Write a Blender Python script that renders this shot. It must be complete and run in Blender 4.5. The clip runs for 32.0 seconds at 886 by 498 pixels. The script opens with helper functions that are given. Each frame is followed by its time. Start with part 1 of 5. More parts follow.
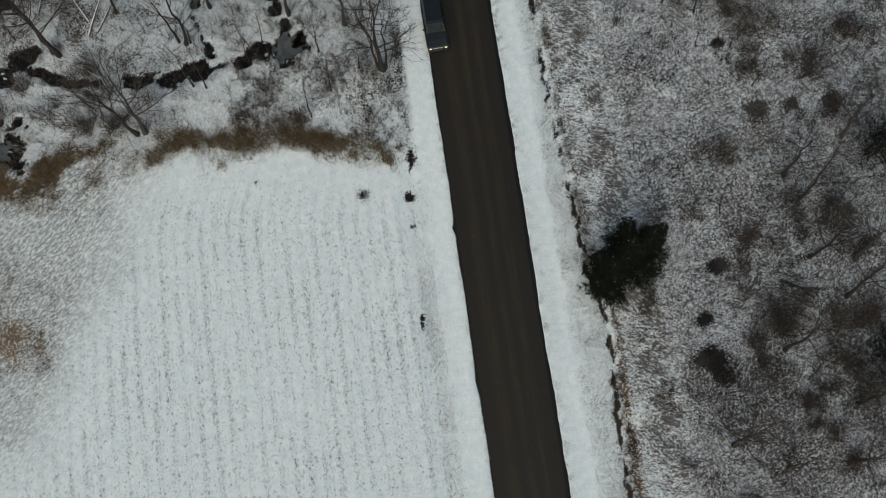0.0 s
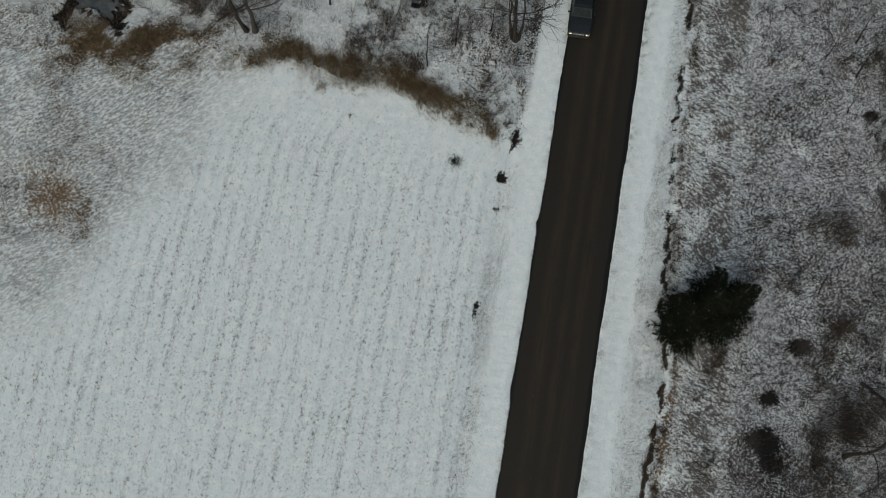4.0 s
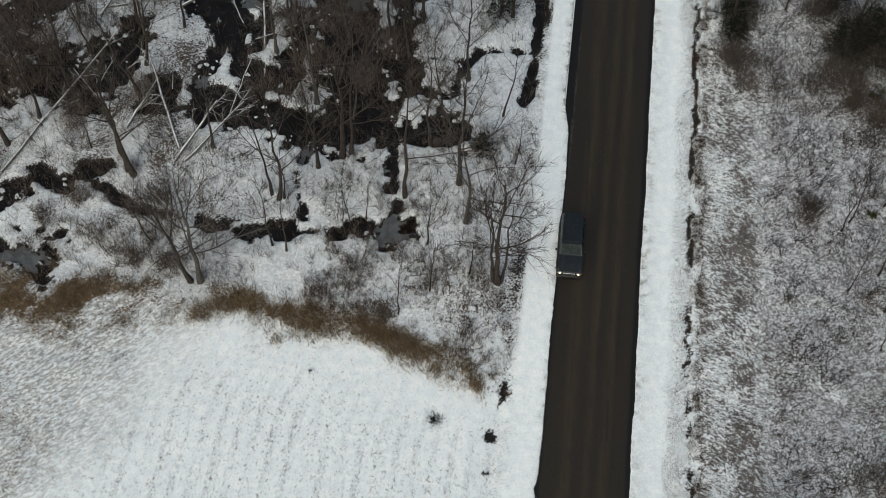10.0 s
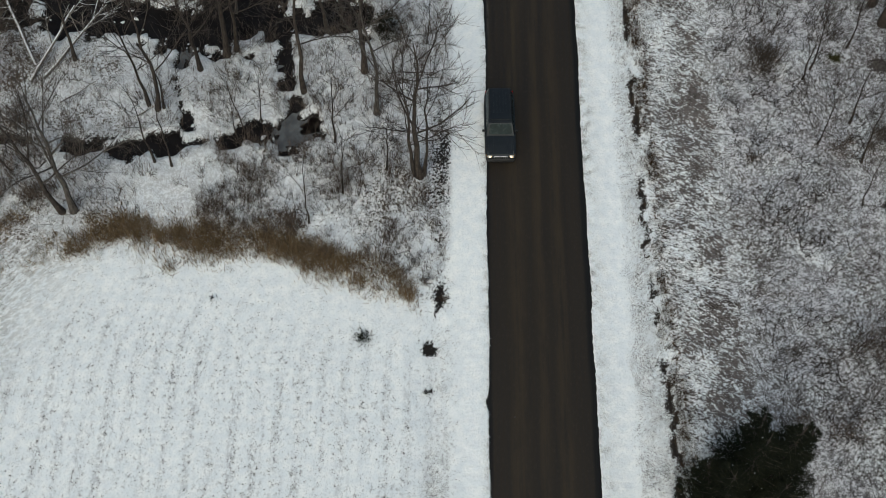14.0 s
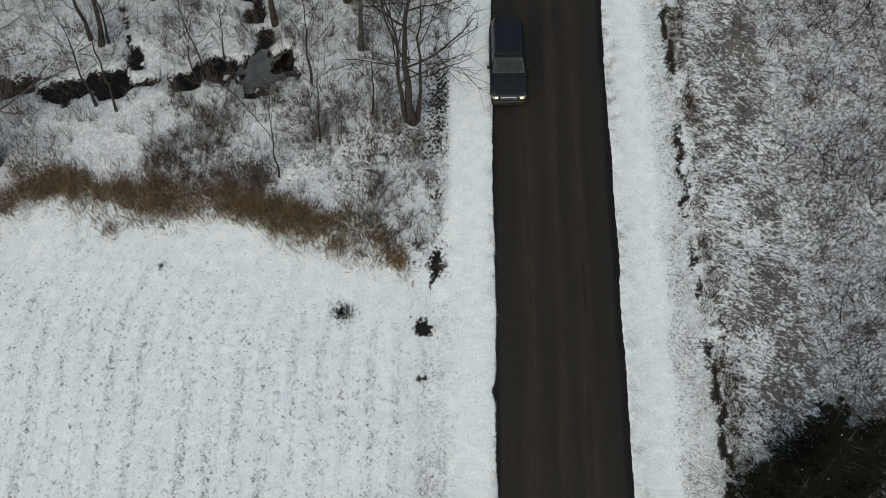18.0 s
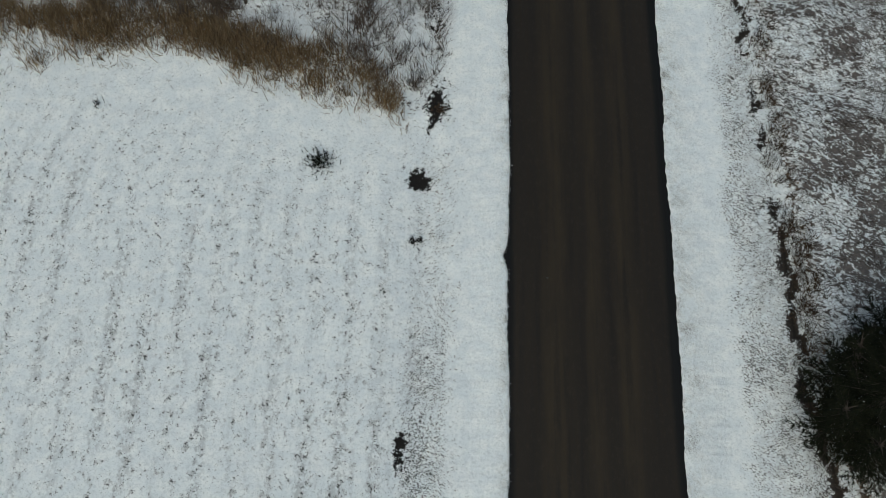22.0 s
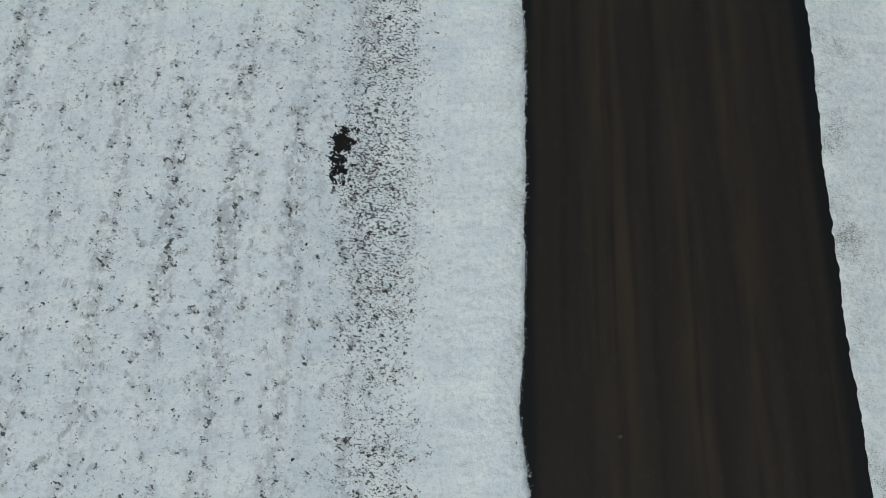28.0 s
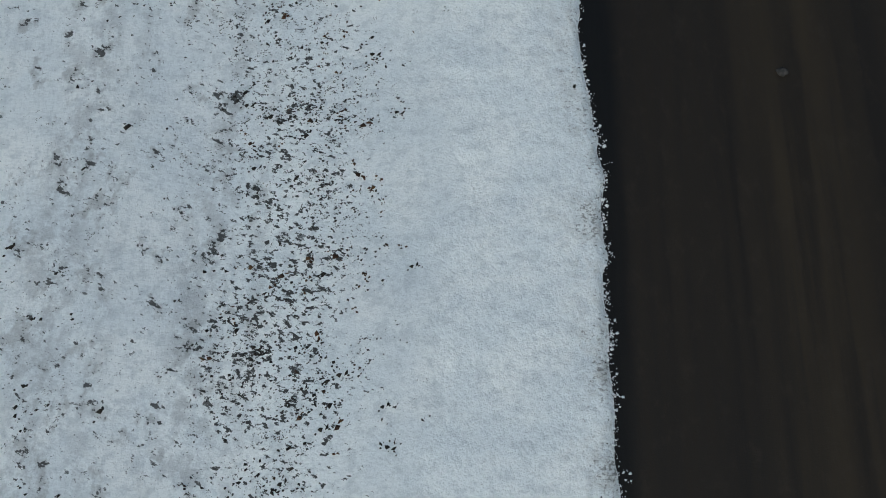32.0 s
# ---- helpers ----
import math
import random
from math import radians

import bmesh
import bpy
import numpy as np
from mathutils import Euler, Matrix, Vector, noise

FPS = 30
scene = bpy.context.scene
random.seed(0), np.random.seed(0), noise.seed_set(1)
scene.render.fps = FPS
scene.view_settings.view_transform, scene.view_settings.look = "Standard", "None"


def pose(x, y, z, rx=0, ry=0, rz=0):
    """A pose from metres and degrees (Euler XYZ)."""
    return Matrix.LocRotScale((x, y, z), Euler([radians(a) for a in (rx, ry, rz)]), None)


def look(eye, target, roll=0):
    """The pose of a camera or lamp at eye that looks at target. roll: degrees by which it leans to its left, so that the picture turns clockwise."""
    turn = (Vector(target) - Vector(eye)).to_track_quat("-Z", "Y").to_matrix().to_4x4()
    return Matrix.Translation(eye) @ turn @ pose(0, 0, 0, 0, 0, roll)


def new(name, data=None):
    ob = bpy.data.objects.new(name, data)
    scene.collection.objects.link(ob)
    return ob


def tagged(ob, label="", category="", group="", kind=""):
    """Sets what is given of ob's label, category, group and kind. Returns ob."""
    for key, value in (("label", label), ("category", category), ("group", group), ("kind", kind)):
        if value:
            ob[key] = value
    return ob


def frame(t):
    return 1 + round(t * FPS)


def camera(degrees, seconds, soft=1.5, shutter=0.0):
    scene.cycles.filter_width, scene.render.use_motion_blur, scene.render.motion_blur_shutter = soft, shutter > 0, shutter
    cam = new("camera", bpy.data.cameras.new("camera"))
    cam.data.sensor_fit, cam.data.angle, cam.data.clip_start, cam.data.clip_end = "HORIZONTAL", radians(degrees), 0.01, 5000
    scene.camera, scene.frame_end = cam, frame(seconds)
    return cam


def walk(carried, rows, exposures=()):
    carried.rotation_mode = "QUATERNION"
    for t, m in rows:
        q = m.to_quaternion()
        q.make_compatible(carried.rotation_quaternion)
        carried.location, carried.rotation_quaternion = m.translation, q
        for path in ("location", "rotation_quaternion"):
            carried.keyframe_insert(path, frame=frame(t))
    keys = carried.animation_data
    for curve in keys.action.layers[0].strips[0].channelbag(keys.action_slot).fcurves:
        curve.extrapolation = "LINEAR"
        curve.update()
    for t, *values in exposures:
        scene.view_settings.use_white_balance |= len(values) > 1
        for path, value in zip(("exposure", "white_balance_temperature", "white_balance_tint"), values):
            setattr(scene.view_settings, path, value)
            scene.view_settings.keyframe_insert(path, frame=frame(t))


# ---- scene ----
cam = camera(38.5, 32.0, soft=0.4)
PATH = (
    (0.0, pose(-2.11, -28.42, 104.47, 14.28, 1.56, -7.96)),
    (0.5, pose(-2.65, -27.45, 103.40, 14.65, 0.97, -0.47)),
    (1.0, pose(-2.89, -26.92, 102.34, 14.91, 0.70, 6.98)),
    (1.5, pose(-2.88, -26.77, 100.95, 14.43, 0.71, 14.92)),
    (2.0, pose(-2.72, -26.68, 99.45, 14.02, 0.88, 23.54)),
    (2.5, pose(-2.53, -26.64, 98.17, 13.92, 1.13, 30.67)),
    (3.0, pose(-2.14, -26.74, 97.67, 13.92, 1.12, 30.31)),
    (3.5, pose(-1.95, -26.99, 97.67, 14.02, 0.94, 20.84)),
    (4.0, pose(-1.97, -27.44, 97.35, 14.22, 0.61, 9.62)),
    (4.5, pose(-2.25, -28.02, 96.79, 14.70, 0.31, 1.43)),
    (6.5, pose(-4.33, -30.82, 93.80, 17.34, -1.00, -0.60)),
    (7.0, pose(-4.29, -30.42, 92.04, 19.73, -1.06, 0.95)),
    (7.5, pose(-3.97, -30.74, 90.08, 19.82, -1.01, 2.51)),
    (8.0, pose(-3.92, -30.01, 88.27, 24.41, -0.94, 3.91)),
    (8.5, pose(-4.11, -29.45, 86.70, 30.23, -1.00, 5.05)),
    (9.0, pose(-4.18, -29.73, 84.64, 30.38, -1.02, 5.88)),
    (9.5, pose(-3.86, -29.62, 82.76, 30.36, -0.85, 6.68)),
    (10.0, pose(-3.64, -29.62, 80.83, 30.39, -0.75, 7.14)),
    (10.5, pose(-3.42, -29.55, 79.00, 30.37, -0.66, 6.36)),
    (11.0, pose(-3.11, -29.29, 77.14, 30.29, -0.51, 3.50)),
    (11.5, pose(-2.90, -29.19, 75.33, 30.25, -0.38, 1.37)),
    (12.0, pose(-2.83, -29.04, 73.52, 30.15, -0.30, 0.46)),
    (12.5, pose(-2.82, -28.90, 71.79, 30.03, -0.25, 0.38)),
    (13.0, pose(-2.72, -28.55, 70.24, 29.78, -0.16, 0.36)),
    (13.5, pose(-2.66, -28.31, 68.73, 29.64, -0.13, 0.36)),
    (14.0, pose(-2.56, -28.01, 67.24, 29.48, -0.09, 0.39)),
    (14.5, pose(-2.54, -27.41, 65.69, 29.38, -0.09, 0.44)),
    (16.5, pose(-2.42, -23.38, 59.69, 29.08, 0.02, 0.35)),
    (17.0, pose(-2.33, -23.06, 58.25, 29.01, 0.07, 0.34)),
    (17.5, pose(-2.33, -23.06, 56.63, 29.11, 0.06, 0.35)),
    (18.0, pose(-2.19, -23.07, 55.05, 29.12, 0.14, 0.40)),
    (18.5, pose(-2.03, -22.92, 53.50, 28.97, 0.25, 0.45)),
    (19.0, pose(-1.96, -22.75, 51.97, 28.81, 0.29, 0.76)),
    (19.5, pose(-1.99, -22.51, 50.48, 28.59, 0.27, 1.02)),
    (20.0, pose(-2.08, -22.37, 48.87, 28.56, 0.09, 1.11)),
    (20.5, pose(-2.10, -22.30, 47.13, 28.57, -0.08, 1.21)),
    (21.0, pose(-2.03, -22.26, 45.43, 28.48, -0.01, 1.21)),
    (21.5, pose(-2.02, -22.28, 43.73, 28.38, 0.03, 1.21)),
    (22.0, pose(-1.90, -22.28, 41.93, 28.24, 0.09, 1.27)),
    (22.5, pose(-1.78, -22.34, 40.11, 28.19, 0.14, 1.32)),
    (23.0, pose(-1.76, -22.44, 38.38, 28.18, 0.09, 1.32)),
    (23.5, pose(-1.58, -22.52, 36.68, 28.21, 0.27, 1.37)),
    (24.0, pose(-1.47, -22.48, 35.08, 28.06, 0.31, 1.40)),
    (24.5, pose(-1.49, -22.37, 33.52, 27.66, 0.31, 1.38)),
    (25.0, pose(-1.41, -22.39, 31.89, 27.49, 0.41, 1.43)),
    (25.5, pose(-1.24, -22.48, 30.10, 27.61, 0.75, 1.39)),
    (26.0, pose(-1.24, -22.51, 28.48, 27.57, 0.63, 1.40)),
    (26.5, pose(-1.28, -22.53, 26.85, 27.54, 0.38, 1.43)),
    (28.5, pose(-1.28, -21.21, 20.61, 27.45, 0.13, 1.20)),
    (29.0, pose(-1.35, -21.25, 19.13, 27.56, -0.21, 1.00)),
    (29.5, pose(-1.42, -21.34, 17.57, 27.69, -0.38, 0.90)),
    (30.0, pose(-1.53, -21.39, 15.98, 27.80, -0.34, 1.04)),
    (30.5, pose(-1.45, -21.40, 14.37, 27.87, 0.16, 0.88)),
    (31.0, pose(-1.35, -21.35, 12.77, 27.70, 0.38, 0.90)),
    (31.5, pose(-1.26, -21.14, 11.19, 27.42, 0.51, 1.03)),
    (32.0, pose(-1.13, -20.47, 9.59, 27.25, 0.96, 0.99)),
)
walk(cam, PATH, exposures=(
    (0.0, -0.36, 6490, -2), (1.0, -0.36, 6470, -2), (2.6, -0.70, 6420, -3), (4.5, -0.56, 6490, -2), (7.0, -0.40, 6500, -1), (8.0, -0.35, 6520, 0), (9.0, 0.02, 6570, 1), (11.0, -0.02, 6530, 1), (13.0, -0.06, 6480, 0), (17.0, -0.12, 6440, 0),
    (20.0, -0.28, 6400, -2), (23.0, -0.45, 6300, -3), (26.0, -0.47, 6260, -3), (29.0, -0.40, 6060, -3), (32.0, -0.62, 5840, -2)))

# ---- light: a bright overcast winter sky ----
world = bpy.data.worlds.new("overcast_sky")
scene.world = world
world.use_nodes = True
wn = world.node_tree.nodes
sky = wn.new("ShaderNodeTexSky")
sky.sky_type = "NISHITA"
sky.sun_disc = False
sky.sun_elevation = radians(38)
sky.sun_rotation = radians(200)
sky.air_density, sky.dust_density, sky.ozone_density = 1.0, 4.0, 1.0
wn["Background"].inputs["Strength"].default_value = 0.12
world.node_tree.links.new(sky.outputs["Color"], wn["Background"].inputs["Color"])
sun = new("sun", bpy.data.lights.new("sun", "SUN"))
sun.data.energy, sun.data.angle, sun.data.color = 1.3, radians(40), (1.0, 0.97, 0.93)
sun.matrix_world = look((0, 0, 60), (6, 26, 0))


# ---- materials ----
def material(name, rough=0.7, metal=0.0, spec=0.5):
    m = bpy.data.materials.new(name)
    m.use_nodes = True
    b = m.node_tree.nodes["Principled BSDF"]
    b.inputs["Roughness"].default_value, b.inputs["Metallic"].default_value = rough, metal
    b.inputs["Specular IOR Level"].default_value = spec
    return m, b


class Net:
    """Short words for wiring shader nodes."""

    def __init__(self, m):
        self.t = m.node_tree
        self.bsdf = self.t.nodes["Principled BSDF"]

    def link(self, a, b):
        if isinstance(a, (int, float)):
            b.default_value = a
        elif isinstance(a, tuple):
            b.default_value = (*a, 1.0)[: len(b.default_value)]
        else:
            self.t.links.new(a, b)

    def place(self):
        return self.t.nodes.new("ShaderNodeTexCoord").outputs["Object"]

    def scaled(self, v, s):
        n = self.t.nodes.new("ShaderNodeMapping")
        n.inputs["Scale"].default_value = s
        self.link(v, n.inputs["Vector"])
        return n.outputs["Vector"]

    def turned(self, v, degrees):
        n = self.t.nodes.new("ShaderNodeMapping")
        n.inputs["Rotation"].default_value = (0.0, 0.0, radians(degrees))
        self.link(v, n.inputs["Vector"])
        return n.outputs["Vector"]

    def separate(self, v):
        n = self.t.nodes.new("ShaderNodeSeparateXYZ")
        self.link(v, n.inputs[0])
        return n.outputs

    def combine(self, a, b):
        n = self.t.nodes.new("ShaderNodeCombineXYZ")
        self.link(a, n.inputs[0])
        self.link(b, n.inputs[1])
        return n.outputs[0]

    def noise(self, v, scale, detail=3.0, rough=0.55, warp=0.0):
        n = self.t.nodes.new("ShaderNodeTexNoise")
        n.inputs["Scale"].default_value, n.inputs["Detail"].default_value = scale, detail
        n.inputs["Roughness"].default_value, n.inputs["Distortion"].default_value = rough, warp
        self.link(v, n.inputs["Vector"])
        return n.outputs["Fac"]

    def voronoi(self, v, scale, feature="F1"):
        n = self.t.nodes.new("ShaderNodeTexVoronoi")
        n.feature = feature
        n.inputs["Scale"].default_value = scale
        self.link(v, n.inputs["Vector"])
        return n.outputs["Distance"]

    def math(self, op, a, b=0.0, clamp=False):
        n = self.t.nodes.new("ShaderNodeMath")
        n.operation, n.use_clamp = op, clamp
        self.link(a, n.inputs[0])
        self.link(b, n.inputs[1])
        return n.outputs[0]

    def span(self, v, a, b, lo=0.0, hi=1.0):
        n = self.t.nodes.new("ShaderNodeMapRange")
        n.interpolation_type = "SMOOTHSTEP"
        for k, q in zip(("Value", "From Min", "From Max", "To Min", "To Max"), (v, a, b, lo, hi)):
            self.link(q, n.inputs[k])
        return n.outputs[0]

    def mix(self, f, a, b):
        n = self.t.nodes.new("ShaderNodeMix")
        n.data_type = "RGBA"
        self.link(f, n.inputs[0])
        self.link(a, n.inputs[6])
        self.link(b, n.inputs[7])
        return n.outputs[2]

    def attr(self, name):
        n = self.t.nodes.new("ShaderNodeAttribute")
        n.attribute_name = name
        return n.outputs["Fac"]

    def island(self):
        return self.t.nodes.new("ShaderNodeNewGeometry").outputs["Random Per Island"]

    def piece(self):
        return self.t.nodes.new("ShaderNodeObjectInfo").outputs["Random"]

    def bump(self, h, strength=0.4, dist=0.02):
        n = self.t.nodes.new("ShaderNodeBump")
        n.inputs["Strength"].default_value, n.inputs["Distance"].default_value = strength, dist
        self.link(h, n.inputs["Height"])
        self.link(n.outputs["Normal"], self.bsdf.inputs["Normal"])

    def colour(self, c):
        self.link(c, self.bsdf.inputs["Base Color"])


def snow_colour(n, p):
    """Fresh snow: soft drifts, with crusts of a hand's width and grains as painted grey shadows."""
    c = n.mix(n.span(n.noise(p, 1.6, 4), 0.35, 0.7), (0.715, 0.752, 0.775), (0.81, 0.825, 0.823))
    # small grey-blue shadows among the lumps, put into the snow's colour
    c = n.mix(n.math("MULTIPLY", n.span(n.noise(p, 9.0, 4, 0.65), 0.48, 0.66), 0.50), c, (0.52, 0.555, 0.58))
    return n.mix(n.math("MULTIPLY", n.span(n.noise(p, 24.0, 4, 0.68), 0.50, 0.66), 0.40), c, (0.50, 0.54, 0.57))


def make_ground():
    m, b = material("snow_over_soil", 0.75, spec=0.25)
    n = Net(m)
    p = n.place()
    big, mid, fine, grit = n.noise(p, 0.35, 3), n.noise(p, 1.6, 4), n.noise(p, 7.0, 8, 0.78), n.noise(p, 38.0, 3, 0.6)
    snow = snow_colour(n, p)
    # greyer snow in the thicket and, more faintly, in the marsh
    snow = n.mix(n.math("MULTIPLY", n.attr("greyed"), n.span(big, 0.2, 0.6)), snow, (0.55, 0.55, 0.58))
    # grass just under the snow tints it
    veil = n.math("MULTIPLY", n.attr("thin"), n.span(n.noise(n.scaled(n.turned(p, -40), (0.6, 1.3, 1.0)), 4.2, 5, 0.68), 0.40, 0.60))
    snow = n.mix(veil, snow, n.mix(n.span(fine, 0.4, 0.6), (0.17, 0.155, 0.135), (0.36, 0.35, 0.335)))
    soil = n.mix(n.span(fine, 0.35, 0.65), (0.032, 0.027, 0.024), (0.095, 0.084, 0.076))
    soil = n.mix(n.attr("wet"), soil, (0.011, 0.0092, 0.0085))
    soil = n.mix(n.attr("tan"), soil, n.mix(n.span(fine, 0.3, 0.7), (0.085, 0.052, 0.03), (0.22, 0.15, 0.09)))
    # how much of the ground shows through: patches of a metre, tufts of a hand, grains
    q = n.math("ADD", n.math("MULTIPLY", mid, 0.20), n.math("MULTIPLY", n.noise(p, 6.5, 3, 0.62, 0.3), 0.80))
    q = n.math("ADD", q, n.math("MULTIPLY", n.noise(p, 19.0, 3, 0.6), 0.55))
    bare = n.span(n.math("ADD", q, n.attr("bare")), 1.14, 1.168)
    # weeds pressed flat by the snow: slanting streaks of brown and white
    lean = n.scaled(n.turned(p, 27), (0.8, 1.25, 1.0))
    streaks = n.math("ADD", n.math("MULTIPLY", n.noise(lean, 3.4, 5, 0.70, 1.1), 0.8), n.math("MULTIPLY", n.noise(n.turned(p, -30), 10.0, 3, 0.65, 0.6), 0.35))
    streaks = n.math("MULTIPLY", n.span(n.math("ADD", streaks, n.attr("streaky")), 1.03, 1.06), n.span(n.attr("streaky"), 0.1, 0.3))
    soil = n.mix(n.math("MULTIPLY", streaks, 0.8), soil, n.mix(n.span(fine, 0.35, 0.65), (0.020, 0.0145, 0.0125), (0.085, 0.058, 0.047)))
    bare = n.math("MAXIMUM", bare, n.math("MULTIPLY", streaks, 0.92))
    # fallen twigs: thin wandering lines of two sizes
    lines = None
    for scale, wide, seed in ((1.5, 0.022, (0.7, 1.0, 1.0)), (2.4, 0.032, (1.0, 0.55, 1.0)), (3.6, 0.044, (0.6, 1.0, 1.0)), (6.0, 0.058, (1.0, 0.8, 1.0))):
        w = n.math("ABSOLUTE", n.math("SUBTRACT", n.noise(n.scaled(p, seed), scale, 2, 0.6, 0.8), 0.5))
        w = n.math("SUBTRACT", 1.0, n.span(w, wide * 0.62, wide * 0.82))
        w = n.math("MULTIPLY", w, n.span(n.noise(p, scale * 0.55, 2), 0.42, 0.52))
        lines = w if lines is None else n.math("MAXIMUM", lines, w)
    bare = n.math("MAXIMUM", bare, n.math("MULTIPLY", lines, n.attr("twigs")))
    # the fretted shore: snow breaking up into black mud
    fret = n.math("ADD", n.math("MULTIPLY", n.math("SUBTRACT", fine, 0.5), 3.2), n.math("MULTIPLY", n.math("SUBTRACT", n.noise(p, 2.6, 4, 0.6), 0.5), 2.4))
    shore = n.span(n.math("ADD", n.attr("pool"), fret), 0.0, 0.10)
    bare = n.math("MAXIMUM", bare, shore)
    soil = n.mix(shore, soil, (0.010, 0.0085, 0.008))
    # furrows of the field: thin snow along each, broken stubble and clots in it
    lane = n.attr("lane")
    run = n.separate(p)[1]
    bed = n.combine(lane, n.math("MULTIPLY", run, 0.16))
    turn = n.math("ADD", n.math("MULTIPLY", lane, 2 * math.pi / 1.22), n.math("MULTIPLY", n.noise(n.combine(n.math("MULTIPLY", lane, 0.1), run), 0.9, 3), 1.3))
    furrow = n.math("MULTIPLY", n.span(n.math("SINE", turn), -0.35, 0.9), n.span(n.noise(bed, 0.8, 5, 0.7), 0.36, 0.62))
    half = n.math("MULTIPLY", n.span(n.math("SINE", n.math("MULTIPLY", turn, 2.0)), 0.1, 1.0), n.span(n.noise(bed, 0.9, 3, 0.6), 0.46, 0.66))
    furrow = n.math("MAXIMUM", furrow, n.math("MULTIPLY", half, 0.6))
    furrow = n.math("MULTIPLY", furrow, n.attr("rows"))
    mottle = n.span(n.noise(n.scaled(p, (1.0, 0.75, 1.0)), 6.0, 4, 0.66), 0.42, 0.60)
    snow = n.mix(n.math("MULTIPLY", furrow, n.math("MULTIPLY", mottle, 0.62)), snow, (0.36, 0.37, 0.385))
    clot = n.noise(n.scaled(p, (1.0, 0.7, 1.0)), 4.5, 4, 0.65)
    smudge = n.math("ADD", clot, n.math("MULTIPLY", furrow, 0.035))
    snow = n.mix(n.math("MULTIPLY", n.span(smudge, 0.555, 0.68), n.math("MULTIPLY", n.attr("rows"), 0.55)), snow, (0.31, 0.31, 0.31))
    speck = n.math("ADD", n.noise(n.scaled(n.turned(p, 25), (0.7, 1.1, 1.0)), 12.0, 4, 0.64), n.math("MULTIPLY", clot, 0.62))
    speck = n.math("ADD", speck, n.math("ADD", n.math("MULTIPLY", furrow, 0.066), n.math("MULTIPLY", n.span(big, 0.4, 0.7), 0.03)))
    speck = n.math("MULTIPLY", n.span(speck, 0.985, 1.02), n.span(n.attr("rows"), 0.0, 0.5))
    crumbs = n.math("MULTIPLY", n.span(n.math("ADD", n.noise(n.scaled(n.turned(p, 20), (0.7, 1.1, 1.0)), 19.0, 4, 0.68), n.math("ADD", n.math("MULTIPLY", clot, 0.26), n.math("MULTIPLY", n.attr("crumbs"), 0.17))), 0.835, 0.872), n.span(n.attr("crumbs"), 0.0, 0.45))
    bare = n.math("MAXIMUM", bare, n.math("MAXIMUM", n.math("MULTIPLY", speck, 0.85), n.math("MULTIPLY", crumbs, 0.92)))
    n.colour(n.mix(bare, snow, soil))
    n.link(n.span(bare, 0.0, 1.0, 0.7, 0.95), b.inputs["Roughness"])
    n.bump(n.math("ADD", n.math("MULTIPLY", mid, 0.5), n.math("ADD", n.math("MULTIPLY", fine, 0.5), n.math("MULTIPLY", grit, 0.2))), 0.5, 0.08)
    return m


def make_bank():
    m, b = material("ploughed_snow", 0.7, spec=0.3)
    n = Net(m)
    p = n.place()
    mid, fine, grit = n.noise(p, 1.3, 4), n.noise(n.scaled(p, (1.0, 0.7, 1.0)), 11.0, 5, 0.65), n.noise(p, 45.0, 3)
    c = snow_colour(n, p)
    dirty = n.math("MULTIPLY", n.attr("dirt"), n.span(n.math("ADD", n.math("MULTIPLY", fine, 0.7), n.math("MULTIPLY", mid, 0.5)), 0.48, 0.78))
    drag = n.span(n.noise(n.scaled(n.turned(p, 40), (0.35, 1.6, 1.0)), 5.0, 4, 0.66), 0.44, 0.62)
    c = n.mix(n.math("MULTIPLY", dirty, n.math("ADD", 0.35, n.math("MULTIPLY", drag, 0.45))), c, (0.40, 0.38, 0.345))
    speck = n.span(n.math("ADD", n.noise(n.scaled(p, (0.8, 1.0, 1.0)), 34.0, 6, 0.75), n.math("MULTIPLY", n.attr("dirt"), n.span(mid, 0.35, 0.7, 0.02, 0.20))), 0.62, 0.72)
    c = n.mix(n.math("MULTIPLY", speck, 0.7), c, (0.09, 0.08, 0.07))
    n.colour(c)
    n.bump(n.math("ADD", n.math("MULTIPLY", fine, 0.8), n.math("ADD", n.math("MULTIPLY", mid, 0.5), n.math("MULTIPLY", grit, 0.25))), 0.5, 0.07)
    return m


